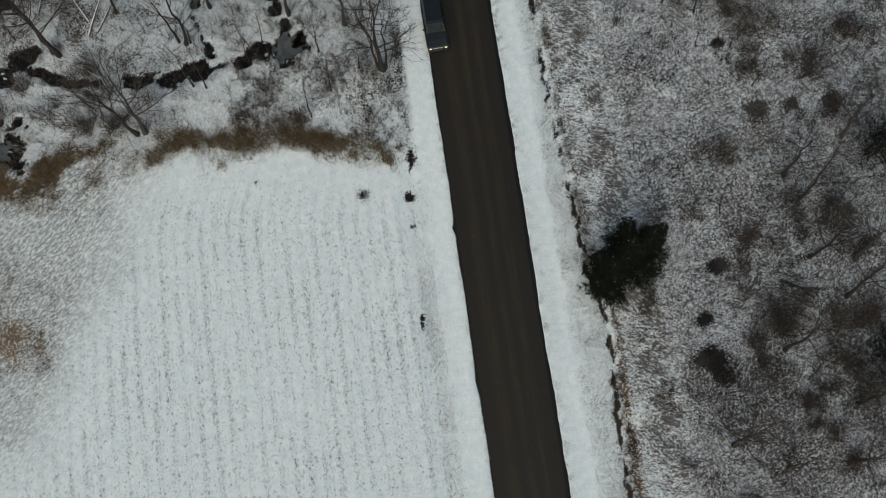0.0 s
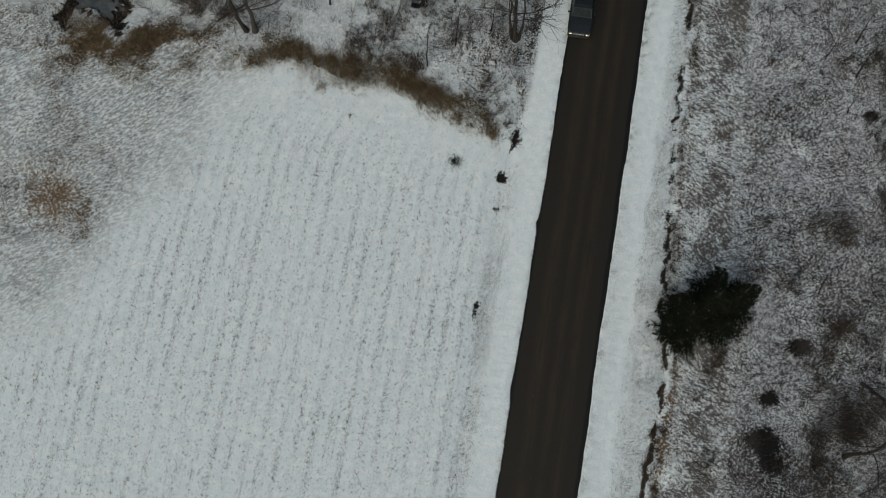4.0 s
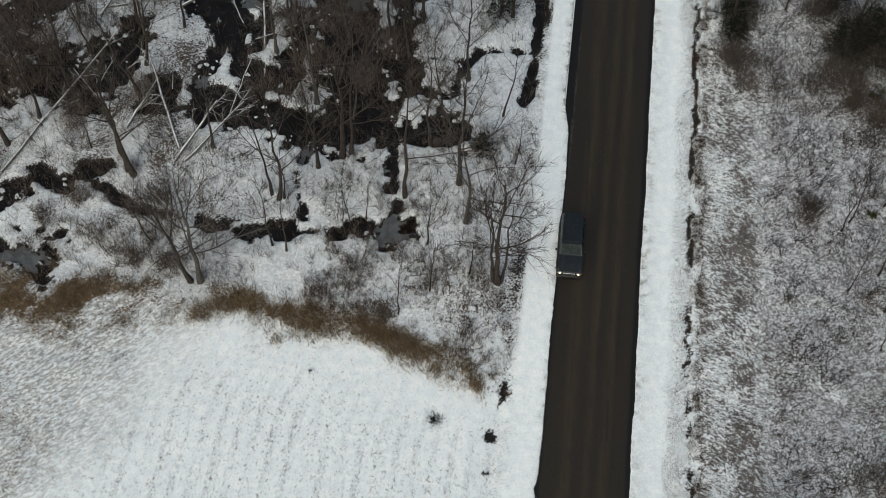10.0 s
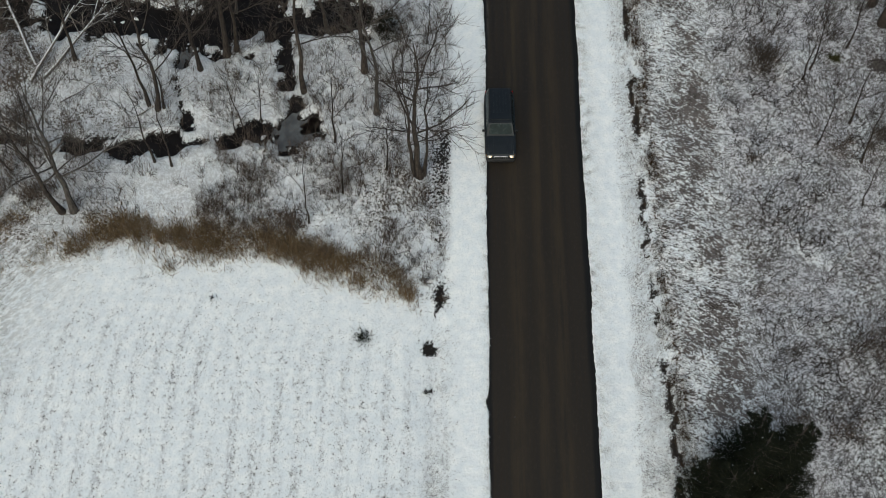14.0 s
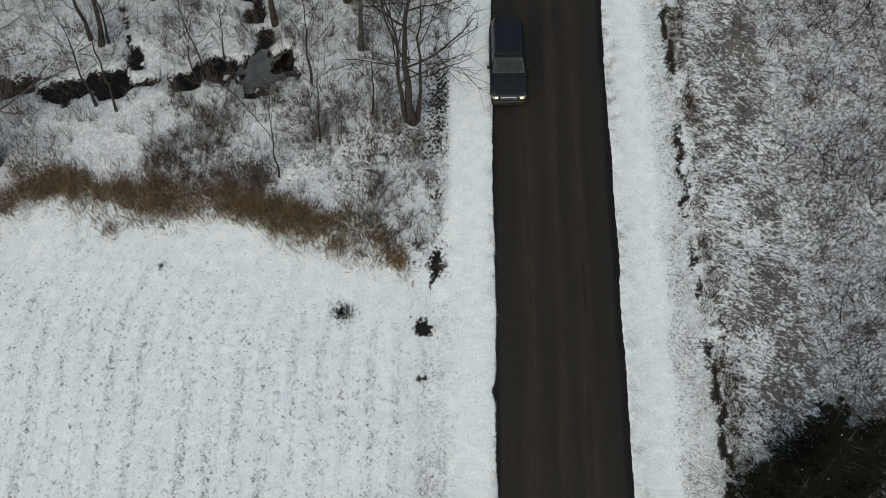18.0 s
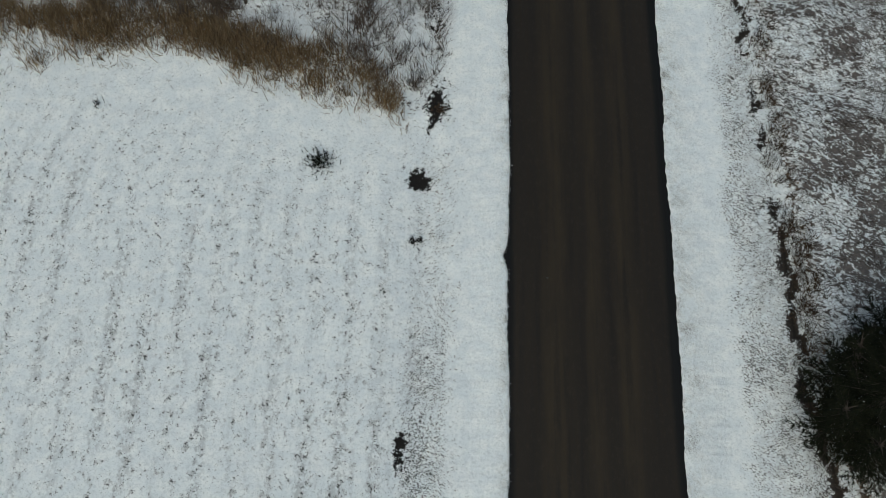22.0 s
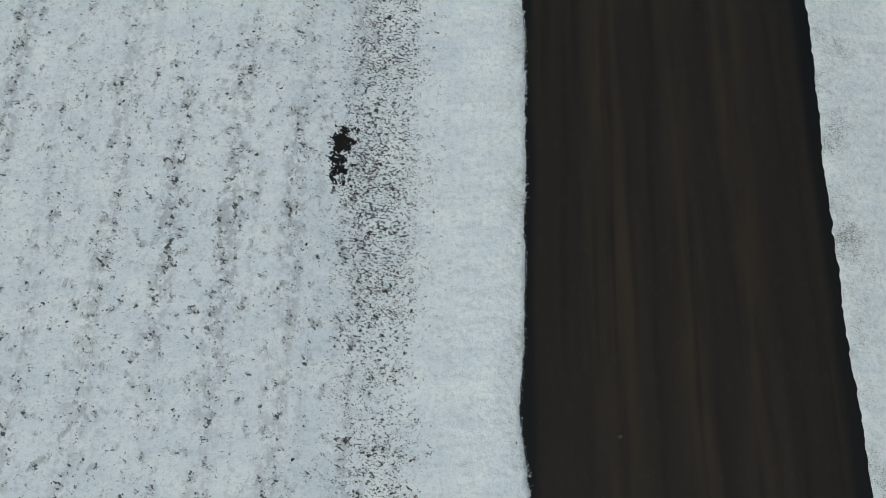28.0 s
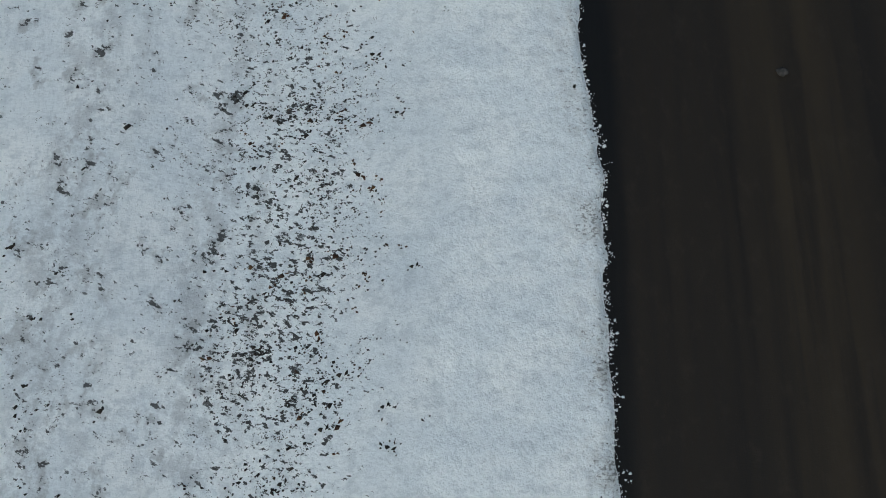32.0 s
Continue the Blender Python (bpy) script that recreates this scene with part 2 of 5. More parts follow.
def make_road():
    m, b = material("wet_gravel_asphalt", 0.6, spec=0.22)
    n = Net(m)
    p = n.place()
    across = n.math("ADD", n.separate(p)[0], n.math("MULTIPLY", n.math("SUBTRACT", n.noise(n.scaled(p, (0.2, 0.08, 1.0)), 1.0, 3), 0.5), 0.7))
    streak = n.noise(n.scaled(p, (4.5, 0.12, 1.0)), 1.0, 6, 0.72)
    patch, grain = n.noise(n.scaled(p, (1.0, 0.22, 1.0)), 1.1, 7, 0.68), n.noise(p, 60.0, 3, 0.7)
    # brown grit left between and beside the tyre tracks
    brown = None
    for mid, wide in ((1.75, 0.75), (3.15, 0.5), (4.3, 0.6)):
        d = n.math("ABSOLUTE", n.math("SUBTRACT", across, mid))
        d = n.math("SUBTRACT", 1.0, n.span(d, 0.1 * wide, wide))
        brown = d if brown is None else n.math("MAXIMUM", brown, d)
    brown = n.math("MULTIPLY", brown, n.span(n.math("ADD", n.math("MULTIPLY", streak, 0.6), n.math("MULTIPLY", patch, 0.6)), 0.42, 0.78))
    c = n.mix(n.span(streak, 0.3, 0.72), (0.0145, 0.0117, 0.0092), (0.0215, 0.0163, 0.0115))
    c = n.mix(n.math("MULTIPLY", brown, 0.65), c, (0.042, 0.0305, 0.0165))
    c = n.mix(n.math("MULTIPLY", n.span(n.noise(n.scaled(p, (1.0, 0.5, 1.0)), 6.0, 6, 0.75), 0.5, 0.7), 0.30), c, (0.040, 0.031, 0.022))
    c = n.mix(n.math("MULTIPLY", n.span(grain, 0.62, 0.75), 0.22), c, (0.07, 0.06, 0.05))
    slush = n.math("MULTIPLY", n.attr("slush"), n.span(n.noise(n.scaled(p, (1.0, 0.25, 1.0)), 3.0, 5, 0.7), 0.42, 0.6))
    c = n.mix(slush, c, (0.30, 0.27, 0.23))
    wet = n.span(n.math("ADD", n.attr("melt"), n.math("MULTIPLY", n.math("SUBTRACT", patch, 0.5), 0.8)), 0.25, 0.75)
    c = n.mix(wet, c, (0.0065, 0.0060, 0.0056))
    n.colour(c)
    n.link(n.span(streak, 0.3, 0.7, 0.45, 0.7), b.inputs["Roughness"])
    n.bump(grain, 0.25, 0.01)
    return m


def make_wood(name, dark, light, scale=6.0, snowy=0.0):
    m, b = material(name, 0.85, spec=0.2)
    n = Net(m)
    p = n.place()
    g = n.noise(n.scaled(p, (1.0, 1.0, 0.25)), scale, 4, 0.65)
    c = n.mix(n.span(g, 0.3, 0.7), dark, light)
    if snowy:
        up = n.t.nodes.new("ShaderNodeNewGeometry")
        s = n.t.nodes.new("ShaderNodeSeparateXYZ")
        n.link(up.outputs["Normal"], s.inputs[0])
        f = n.math("ADD", s.outputs[2], n.math("MULTIPLY", n.noise(p, 3.0, 3), 0.5))
        c = n.mix(n.math("MULTIPLY", n.span(f, 1.0, 1.2), snowy), c, (0.75, 0.77, 0.79))
    n.colour(c)
    n.bump(g, 0.5, 0.02)
    return m


def make_mixed(name, cols, rough=0.9):
    """Stuff of many small pieces, each with a shade of its own."""
    m, b = material(name, rough, spec=0.15)
    n = Net(m)
    r = n.t.nodes.new("ShaderNodeValToRGB")
    while len(r.color_ramp.elements) < len(cols):
        r.color_ramp.elements.new(0.5)
    for k, (e, c) in enumerate(zip(r.color_ramp.elements, cols)):
        e.position, e.color = k / (len(cols) - 1), (*c, 1)
    n.link(n.island(), r.inputs["Fac"])
    n.colour(n.mix(n.math("MULTIPLY", n.noise(n.place(), 7.0, 3), 0.5), r.outputs["Color"], cols[0]))
    return m


def plain(name, col, rough=0.5, metal=0.0, spec=0.5, vary=0.15, scale=8.0):
    m, b = material(name, rough, metal, spec)
    n = Net(m)
    g = n.noise(n.place(), scale, 3)
    n.colour(n.mix(n.span(g, 0.3, 0.7), tuple(v * (1 - vary) for v in col), tuple(min(1, v * (1 + vary)) for v in col)))
    n.link(n.span(g, 0.2, 0.8, max(0.02, rough - 0.08), min(1, rough + 0.08)), b.inputs["Roughness"])
    return m


MAT_GROUND, MAT_BANK, MAT_ROAD = make_ground(), make_bank(), make_road()
MAT_BARK = make_wood("grey_brown_bark", (0.018, 0.0145, 0.013), (0.068, 0.055, 0.046), 9.0, 0.0)
MAT_PALE = make_wood("pale_bark", (0.03, 0.026, 0.023), (0.11, 0.098, 0.088), 9.0, 0.0)
MAT_TWIG = make_mixed("twigs", ((0.042, 0.034, 0.029), (0.092, 0.075, 0.063), (0.16, 0.135, 0.118)))
MAT_BRUSH = make_mixed("dry_brush", ((0.045, 0.034, 0.029), (0.11, 0.084, 0.068), (0.22, 0.18, 0.15)))
MAT_GRASS = make_mixed("dead_grass", ((0.055, 0.039, 0.026), (0.20, 0.135, 0.072), (0.46, 0.36, 0.23), (0.18, 0.105, 0.050), (0.09, 0.068, 0.048), (0.36, 0.26, 0.145)))
MAT_DITCH = make_mixed("ditch_grass", ((0.02, 0.015, 0.012), (0.06, 0.042, 0.028), (0.12, 0.085, 0.055), (0.07, 0.035, 0.02)))
MAT_STEM = make_mixed("dark_stems", ((0.018, 0.014, 0.012), (0.048, 0.037, 0.031), (0.105, 0.085, 0.073)))
MAT_WEED = make_mixed("frosted_weeds", ((0.028, 0.021, 0.018), (0.075, 0.055, 0.044), (0.14, 0.11, 0.088), (0.055, 0.036, 0.03)))
MAT_STUB = make_mixed("stubble", ((0.011, 0.0105, 0.010), (0.025, 0.023, 0.021), (0.048, 0.041, 0.035), (0.021, 0.021, 0.017)))
MAT_LEAF = make_mixed("wet_leaves", ((0.03, 0.018, 0.012), (0.075, 0.035, 0.018), (0.12, 0.07, 0.03)), 0.6)
MAT_NEEDLE = make_mixed("conifer_needles", ((0.005, 0.0065, 0.0035), (0.009, 0.0115, 0.0055), (0.019, 0.020, 0.009)))
MAT_MOSS = make_mixed("olive_leaves", ((0.03, 0.032, 0.014), (0.06, 0.06, 0.025), (0.10, 0.09, 0.04)))
MAT_LOG = make_wood("snowy_log", (0.10, 0.085, 0.07), (0.26, 0.24, 0.22), 7.0, 0.9)
MAT_WATER = plain("black_marsh_water", (0.0115, 0.0100, 0.0095), 0.2, 0, 0.14, 0.3, 0.8)
MAT_ICE = plain("grey_ice", (0.085, 0.09, 0.095), 0.4, 0, 0.4, 0.3, 1.5)
MAT_STONE = plain("grey_stone", (0.045, 0.042, 0.04), 0.85, 0, 0.3, 0.4, 20)
MAT_CLUMP = plain("clumped_snow", (0.66, 0.68, 0.70), 0.75, 0, 0.3, 0.04, 6)


# ---- mesh helpers ----
def mesh_object(name, verts, faces, mat, parent=None, label="", smooth=False):
    """One mesh object from arrays: verts n x 3, faces as one array per polygon size."""
    me = bpy.data.meshes.new(name)
    verts = np.asarray(verts, np.float32).reshape(-1, 3)
    groups = [np.asarray(f, np.int32) for f in (faces if isinstance(faces, (list, tuple)) else [faces]) if len(f)]
    loops = np.concatenate([g.ravel() for g in groups])
    sizes = np.concatenate([np.full(len(g), g.shape[1], np.int32) for g in groups])
    me.vertices.add(len(verts))
    me.vertices.foreach_set("co", verts.ravel())
    me.loops.add(len(loops))
    me.loops.foreach_set("vertex_index", loops)
    me.polygons.add(len(sizes))
    me.polygons.foreach_set("loop_start", np.concatenate([[0], np.cumsum(sizes)[:-1]]).astype(np.int32))
    me.polygons.foreach_set("use_smooth", np.full(len(sizes), smooth))
    me.update(calc_edges=True)
    me.materials.append(mat)
    ob = new(name, me)
    ob.parent = parent
    return tagged(ob, label)


def part(name, bm, mat, parent=None, label="", smooth=False):
    me = bpy.data.meshes.new(name)
    bmesh.ops.recalc_face_normals(bm, faces=bm.faces)
    bm.to_mesh(me)
    bm.free()
    me.materials.append(mat)
    for f in me.polygons:
        f.use_smooth = smooth
    ob = new(name, me)
    ob.parent = parent
    return tagged(ob, label)


def attribute(ob, name, values):
    a = ob.data.attributes.new(name, "FLOAT", "POINT")
    a.data.foreach_set("value", np.asarray(values, np.float32).ravel())


def lattice(i, j, seed):
    h = np.sin(i * 127.1 + j * 311.7 + seed * 74.7) * 43758.5453
    return h - np.floor(h)


def ripple(x, y, size, seed=0, octaves=3):
    """Smooth noise between 0 and 1 with bumps of the given size in metres."""
    total, weight, amp = 0.0, 0.0, 1.0
    for o in range(octaves):
        u, v = np.asarray(x) / size * 2**o, np.asarray(y) / size * 2**o
        i, j = np.floor(u), np.floor(v)
        a, b = u - i, v - j
        a, b = a * a * (3 - 2 * a), b * b * (3 - 2 * b)
        s = seed + o * 17
        n = (lattice(i, j, s) * (1 - a) + lattice(i + 1, j, s) * a) * (1 - b) + (lattice(i, j + 1, s) * (1 - a) + lattice(i + 1, j + 1, s) * a) * b
        total, weight, amp = total + amp * n, weight + amp, amp * 0.5
    return total / weight


def ease(v, a, b):
    t = np.clip((v - a) / (b - a), 0, 1)
    return t * t * (3 - 2 * t)


# ---- the plan ----
ROAD = 6.1  # the road lies between x = 0 and x = ROAD and runs along y
WATERS = (
    ([(-21.5, 46.0), (-18.0, 36.0), (-16.0, 28.8)], 3.4),
    ([(-15.5, 46.0), (-14.2, 38.0), (-13.0, 32.0)], 1.5),
    ([(-29.5, 27.6), (-23.0, 27.1)], 1.0),
    ([(-23.0, 27.1), (-16.6, 27.0), (-9.6, 28.6)], 1.6),
    ([(-12.9, 19.3), (-11.4, 19.2)], 1.1),
    ([(-20.1, 25.9), (-20.4, 22.9), (-19.7, 20.1), (-19.0, 18.6)], 0.5),
    ([(-26.7, 36.8), (-29.0, 34.1), (-29.6, 29.9), (-26.0, 28.1), (-22.6, 27.2)], 1.1),
    ([(-33.6, 27.4), (-27.4, 28.2)], 0.6),
    ([(-29.7, 44.8), (-27.9, 37.9), (-28.2, 34.8)], 1.7),
    ([(-13.8, 32.8), (-11.6, 31.7), (-9.6, 31.9), (-8.9, 34.9), (-7.8, 36.7), (-3.3, 37.1)], 0.42),
    ([(-3.4, 50.0), (-3.3, 37.4), (-3.8, 32.1)], 0.5),
    ([(-12.3, 35.2), (-9.3, 35.4)], 0.25),
    ([(-13.4, 25.8), (-13.2, 22.7), (-12.1, 20.5), (-13.5, 19.1), (-16.1, 18.2), (-19.8, 17.8), (-24.2, 17.3), (-26.5, 17.5)], 0.75),
    ([(-13.3, 25.0), (-13.1, 22.7), (-12.3, 20.6)], 0.8),
    ([(-46.0, 14.5), (-42.2, 17.5), (-40.3, 20.1), (-37.6, 19.9), (-35.5, 21.4)], 0.85),
    ([(-35.3, 19.8), (-31.8, 18.2), (-29.0, 17.8)], 0.36),
    ([(-50.0, 24.0), (-43.5, 29.8), (-39.0, 28.7), (-36.0, 34.0)], 1.9),
    ([(-50.0, 34.0), (-44.0, 36.5), (-41.0, 43.0)], 1.6),
    ([(-40.6, 12.9), (-37.6, 13.0)], 1.5),
)


def water_depth(x, y):
    """How far inside a pool or creek a place lies, in metres; negative outside."""
    best = np.full(np.shape(x), -99.0)
    wob, fret = ripple(x, y, 2.6, 7, 4) - 0.5, ripple(x, y, 0.8, 8, 3) - 0.5
    for line, half in WATERS:
        amp = min(2.6, 1.3 * half + 0.15)
        for (x0, y0), (x1, y1) in zip(line, line[1:]):
            ll = (x1 - x0) ** 2 + (y1 - y0) ** 2
            t = np.clip(((x - x0) * (x1 - x0) + (y - y0) * (y1 - y0)) / ll, 0, 1)
            best = np.maximum(best, half + amp * (1.4 * wob + 1.5 * fret) - np.hypot(x - x0 - t * (x1 - x0), y - y0 - t * (y1 - y0)))
    soak = (ripple(x, y, 3.2, 12, 4) - 0.565) * 6.0 - 6.0 * (1 - ease(-x, 17, 21) * ease(y, 22, 28)) - 0.55 * ease(y, 30, 34) * ease(-x, 30, 34)
    return np.maximum(best, soak)


FIELD_X = np.array([-60, -50, -45.7, -35.8, -33.5, -30, -27.5, -25, -23, -17, -13.5, -10, -6.6, -4, -2.6])
FIELD_Y = np.array([-32, -21.2, -16.6, -9.1, -4, 2, 7.5, 9.6, 10.2, 9.4, 9.1, 8.2, 7.0, 6.0, 5.2])
DITCH_Y = np.array([-60, -23, -11, -2.7, 4, 12, 30, 60])
DITCH_X = np.array([10.8, 10.9, 11.4, 10.5, 10.1, 9.8, 9.7, 9.7])


def ditch_off(x, y):
    """Metres east of the winding ditch on the thicket side."""
    return x - np.interp(y, DITCH_Y, DITCH_X) - 0.6 * (ripple(y * 0 + 1, y, 2.5, 9) - 0.5) - 0.7 * (ripple(x, y, 0.8, 10) - 0.5)


def field_depth(x, y):
    """Metres inside the stubble field, measured along y from its north edge; negative beyond it."""
    return np.interp(x, FIELD_X, FIELD_Y) - y + (ripple(x, y, 2.2, 5) - 0.5) * 1.5


def lane_of(x, y):
    """The place across the furrows, which bend east along the headland."""
    return x - 0.05 * np.maximum(0, y - 1.5) ** 2 - 0.05 * np.maximum(0, -x - 20) * ease(y, -12, 6) + 0.35 * (ripple(x * 0.3, y, 16.0, 90, 2) - 0.5)


def slant(x, y, along, across, seed, octaves=4, way=-0.47):
    """Noise drawn out along one slanting way."""
    c, d = math.cos(way), math.sin(way)
    return ripple((x * c + y * d) / along, (y * c - x * d) / across, 1.0, seed, octaves)


def ground_height(x, y):
    x, y = np.asarray(x, float), np.asarray(y, float)
    z = -0.06 + (ripple(x, y, 7.0, 1) - 0.5) * 0.16 + (ripple(x, y, 0.9, 2) - 0.5) * 0.09
    wild = ease(-field_depth(x, y), -0.3, 1.0) * (x < -2) + (x > 11)
    z = z + wild * (ripple(x, y, 1.6, 3) - 0.5) * 0.35
    z = z - 0.22 * np.exp(-(((x + 3.3) / 0.9) ** 2)) - 0.09 * np.exp(-((ditch_off(x, y) / 0.5) ** 2)) * (0.3 + 1.1 * ripple(x, y, 1.4, 26, 4))
    z = np.where((x > -0.9) & (x < ROAD + 0.9), -0.14, z)
    pool = water_depth(x, y)
    z = z - 0.75 * ease(pool, -0.1, 0.5) * (np.abs(x - 3) > 5)
    return z


def axis(lo, hi, step, far=1800.0):
    out = np.geomspace(step, far, 26).cumsum()
    out = out[out < far]
    return np.concatenate([lo - out[::-1], np.arange(lo, hi + step / 2, step), hi + out])


xs, ys = axis(-62, 44, 0.27), axis(-46, 58, 0.27)
GX, GY = np.meshgrid(xs, ys)
GZ = ground_height(GX, GY)
nx, ny = len(xs), len(ys)
idx = np.arange(nx * ny).reshape(ny, nx)
quads = np.stack([idx[:-1, :-1], idx[:-1, 1:], idx[1:, 1:], idx[1:, :-1]], -1).reshape(-1, 4)
ground = mesh_object("ground", np.stack([GX, GY, GZ], -1), quads, MAT_GROUND, smooth=True)
tagged(ground, "snow-covered farmland, marsh and thicket floor with dead litter showing through", "ground", kind="structure")

inside = field_depth(GX, GY)
west = GX < -2.2
field = (ease(inside, -0.6, 0.6) * ease(GX, -27, -23) + ease(inside + 4.0 * (ripple(GX, GY, 4.0, 91) - 0.5), -3.0, 7.0) * (1 - ease(GX, -27, -23))) * west
wild = (1 - field) * west
# zones of bare litter: the more, the less snow lies on them
off = ditch_off(GX, GY)
bare = np.zeros_like(GX)
marsh = wild * ease(GY, 9, 13)
patchy = np.exp(-(((GX + 38.3 + 0.45 * (GY + 4.6)) / 3.2) ** 2) - ((GY + 4.6) / 3.2) ** 2) * (0.3 + 1.2 * ripple(GX, GY, 1.6, 93, 4)) * west
meadow = wild * ease(-GX, 22, 28) * (1 - ease(GY, 10, 13))
bare += marsh * (-0.10 + 0.46 * ripple(GX, GY, 2.4, 21, 4)) + marsh * 0.06 * ease(GY, 19, 25) * ease(-GX, 24, 31) + 0.13 * west * ease(-inside, 0.5, 1.5) * (1 - ease(-inside, 4, 7)) * ease(GX, -19, -14)
rim = np.exp(-(((inside + 1.0 + 1.6 * (ripple(GX, GY, 1.4, 31) - 0.5)) / 1.0) ** 2)) * west * ease(GX, -27, -23) * (0.3 + 1.0 * ripple(GX, GY, 1.6, 22))
bare += rim * 0.30
bare += marsh * 0.13 * ease(GX, -15, -9) * ease(-GY, -20, -12) + marsh * 0.12 * ease(-GX, 21, 25)
bare += ease(-GX, 22, 28) * west * (1 - ease(GY, 10, 13)) * (0.17 + 0.24 * ripple(GX, GY, 4.5, 23, 4)) * ease(-inside + 6.0 * (ripple(GX, GY, 3.5, 33, 5) - 0.5), -9.0, 9.0) + 0.17 * patchy
rust = ease(slant(GX, GY, 3.2, 1.1, 92, 4, 0.55), 0.46, 0.60) * np.exp(-(((GX + 36) / 7.0) ** 2) - ((GY - 0.12 * (GX + 36) - 9.8) / 2.2) ** 2) * west
bare += 0.24 * rust - 0.10 * np.exp(-(((GX + 35) / 3.5) ** 2) - ((GY - 12.6) / 1.2) ** 2)
verge = np.exp(-(((GX + 2.75) / 0.85) ** 2)) * (1 - 0.7 * ease(GY, 2, 6))
core = np.exp(-(((GX + 3.5) / 0.55) ** 2) - ((GY + 7.5) / 4.0) ** 2)
blot = 0.5 * (ripple(GX, GY, 0.7, 94, 3) - 0.5)
bare += 0.15 * verge * (0.3 + 0.9 * ripple(GX * 3, GY, 5, 24)) + 0.21 * core + (0.26 + 0.34 * ripple(GX, GY, 0.6, 87, 2)) * np.exp(-(((GX + 3.85 + 0.6 * blot) / 0.2) ** 2) - ((GY + 7.7) / 0.9) ** 2) + 0.66 * np.exp(-((GX + 3.6 + blot) ** 2 + (GY - 3.4 - 1.6 * blot) ** 2) / 0.55 ** 2) + 0.34 * np.exp(-(((GX + 3.05 - 0.15 * (GY - 6.2) + 0.5 * (ripple(GX, GY, 0.9, 57) - 0.5)) / 0.22) ** 2) - ((GY - 6.0) / 1.4) ** 2) + 0.3 * np.exp(-((GX + 3.5) ** 2 + (GY - 0.8) ** 2) / 0.3 ** 2)
bare += 0.20 * np.exp(-(((GX + 2.9 + 0.8 * (ripple(GX, GY, 1.5, 58) - 0.5)) / 0.55) ** 2)) * ease(GY, 6, 8) * ripple(GX, GY, 0.9, 32)
weeds = ease(off, 0.2, 0.7) * (1 - ease(off, 4.5, 7.5))
bare += weeds * (0.06 + 0.16 * ripple(GX, GY, 2.5, 25, 4)) + 0.20 * np.exp(-(((off - 0.7) / 0.45) ** 2))
gully = np.exp(-(((off + 0.35 * (ripple(GX, GY, 0.7, 59) - 0.5)) / 0.22) ** 2)) * np.maximum((0.2 + 0.8 * ease(ripple(GX * 0.15, GY, 3.0, 26, 4), 0.34, 0.52)), ease(GY, 28, 31) * (1 - ease(GY, 37, 39)))
bare += (0.40 + 0.28 * ripple(GX, GY, 0.6, 86, 2)) * gully
bare += (0.13 + 0.12 * ease(off, -2.2, -0.2)) * ease(GX, 7.9, 8.9) * (1 - ease(off, -0.3, 0.2)) * (0.72 + 0.50 * ripple(GX, GY, 1.1, 28, 4))
thick = ease(off, 3.5, 7)
southern = np.exp(-(((off - 1.3) / 1.1) ** 2)) * ease(-GY, 8, 11) * (0.4 + 0.9 * ripple(GX, GY, 1.8, 88, 4))
bare += 0.16 * southern
bare += thick * (0.155 + 0.045 * ease(-GY, -8, 4) + 0.25 * ripple(GX, GY, 4.0, 27, 4) + 0.03 * ease(GX, 18, 23) - 0.05 * np.exp(-(((GX - 18) / 4) ** 2) - ((GY + 6) / 7) ** 2))
for a, b, r in ((27.5, 6.9, 0.8), (30.5, 6.8, 0.5), (34.0, 6.6, 0.7), (25.3, 13.4, 0.45), (26.2, 24.2, 0.6), (21.4, -6.5, 0.75), (19.6, -10.8, 0.65), (19.5, -14.2, 1.0), (20.1, -15.8, 0.6)):
    bare += (0.22 + 0.62 * ripple(GX, GY, 0.7, 64)) * np.exp(-(((GX - a) / r) ** 2) - ((GY - b) / (0.8 * r)) ** 2)
pool = water_depth(GX, GY)
bare += 0.5 * ease(pool, -0.1, 0.3) * (np.abs(GX - 3) > 5)
attribute(ground, "pool", np.where(np.abs(GX - 3) > 5, np.clip(pool * 1.5 - 0.25, -2.5, 2.0), -2.5))
attribute(ground, "bare", bare)
attribute(ground, "rows", field * ease(-GX, 2.2, 3.2) * (0.22 + 0.78 * ease(inside, 1.0, 8.0)) * (0.75 + 0.5 * ripple(GX, GY, 9.0, 95, 3)))
attribute(ground, "thin", np.clip(0.85 * ease(-GX, 22, 28) * west * (1 - ease(GY, 10, 13)) * ease(-inside + 6.0 * (ripple(GX, GY, 3.5, 33, 5) - 0.5), -9.0, 6.0) + 0.15 * thick + 0.30 * ease(GX, 8.2, 9.4) * (1 - ease(off, -0.2, 0.3)), 0, 1))
attribute(ground, "lane", lane_of(GX, GY))
attribute(ground, "streaky", weeds * (0.31 + 0.24 * ripple(GX, GY, 2.0, 96, 4) + 0.06 * np.exp(-(((off - 3.5) / 1.8) ** 2))) + 0.30 * rust)
attribute(ground, "crumbs", np.clip(0.30 * field + 0.75 * verge * (0.5 + 0.5 * ease(-GY, -2, 6)) * (0.35 + 0.9 * ripple(GX, GY, 1.6, 99, 4)) + 0.35 * core + (0.5 + 0.9 * ripple(GX, GY, 1.4, 98, 4)) * ease(GX + 0.5 * (ripple(GX, GY, 1.0, 89) - 0.5), 7.7, 8.6) * (1 - ease(off, -0.2, 0.5)), 0, 1.3))
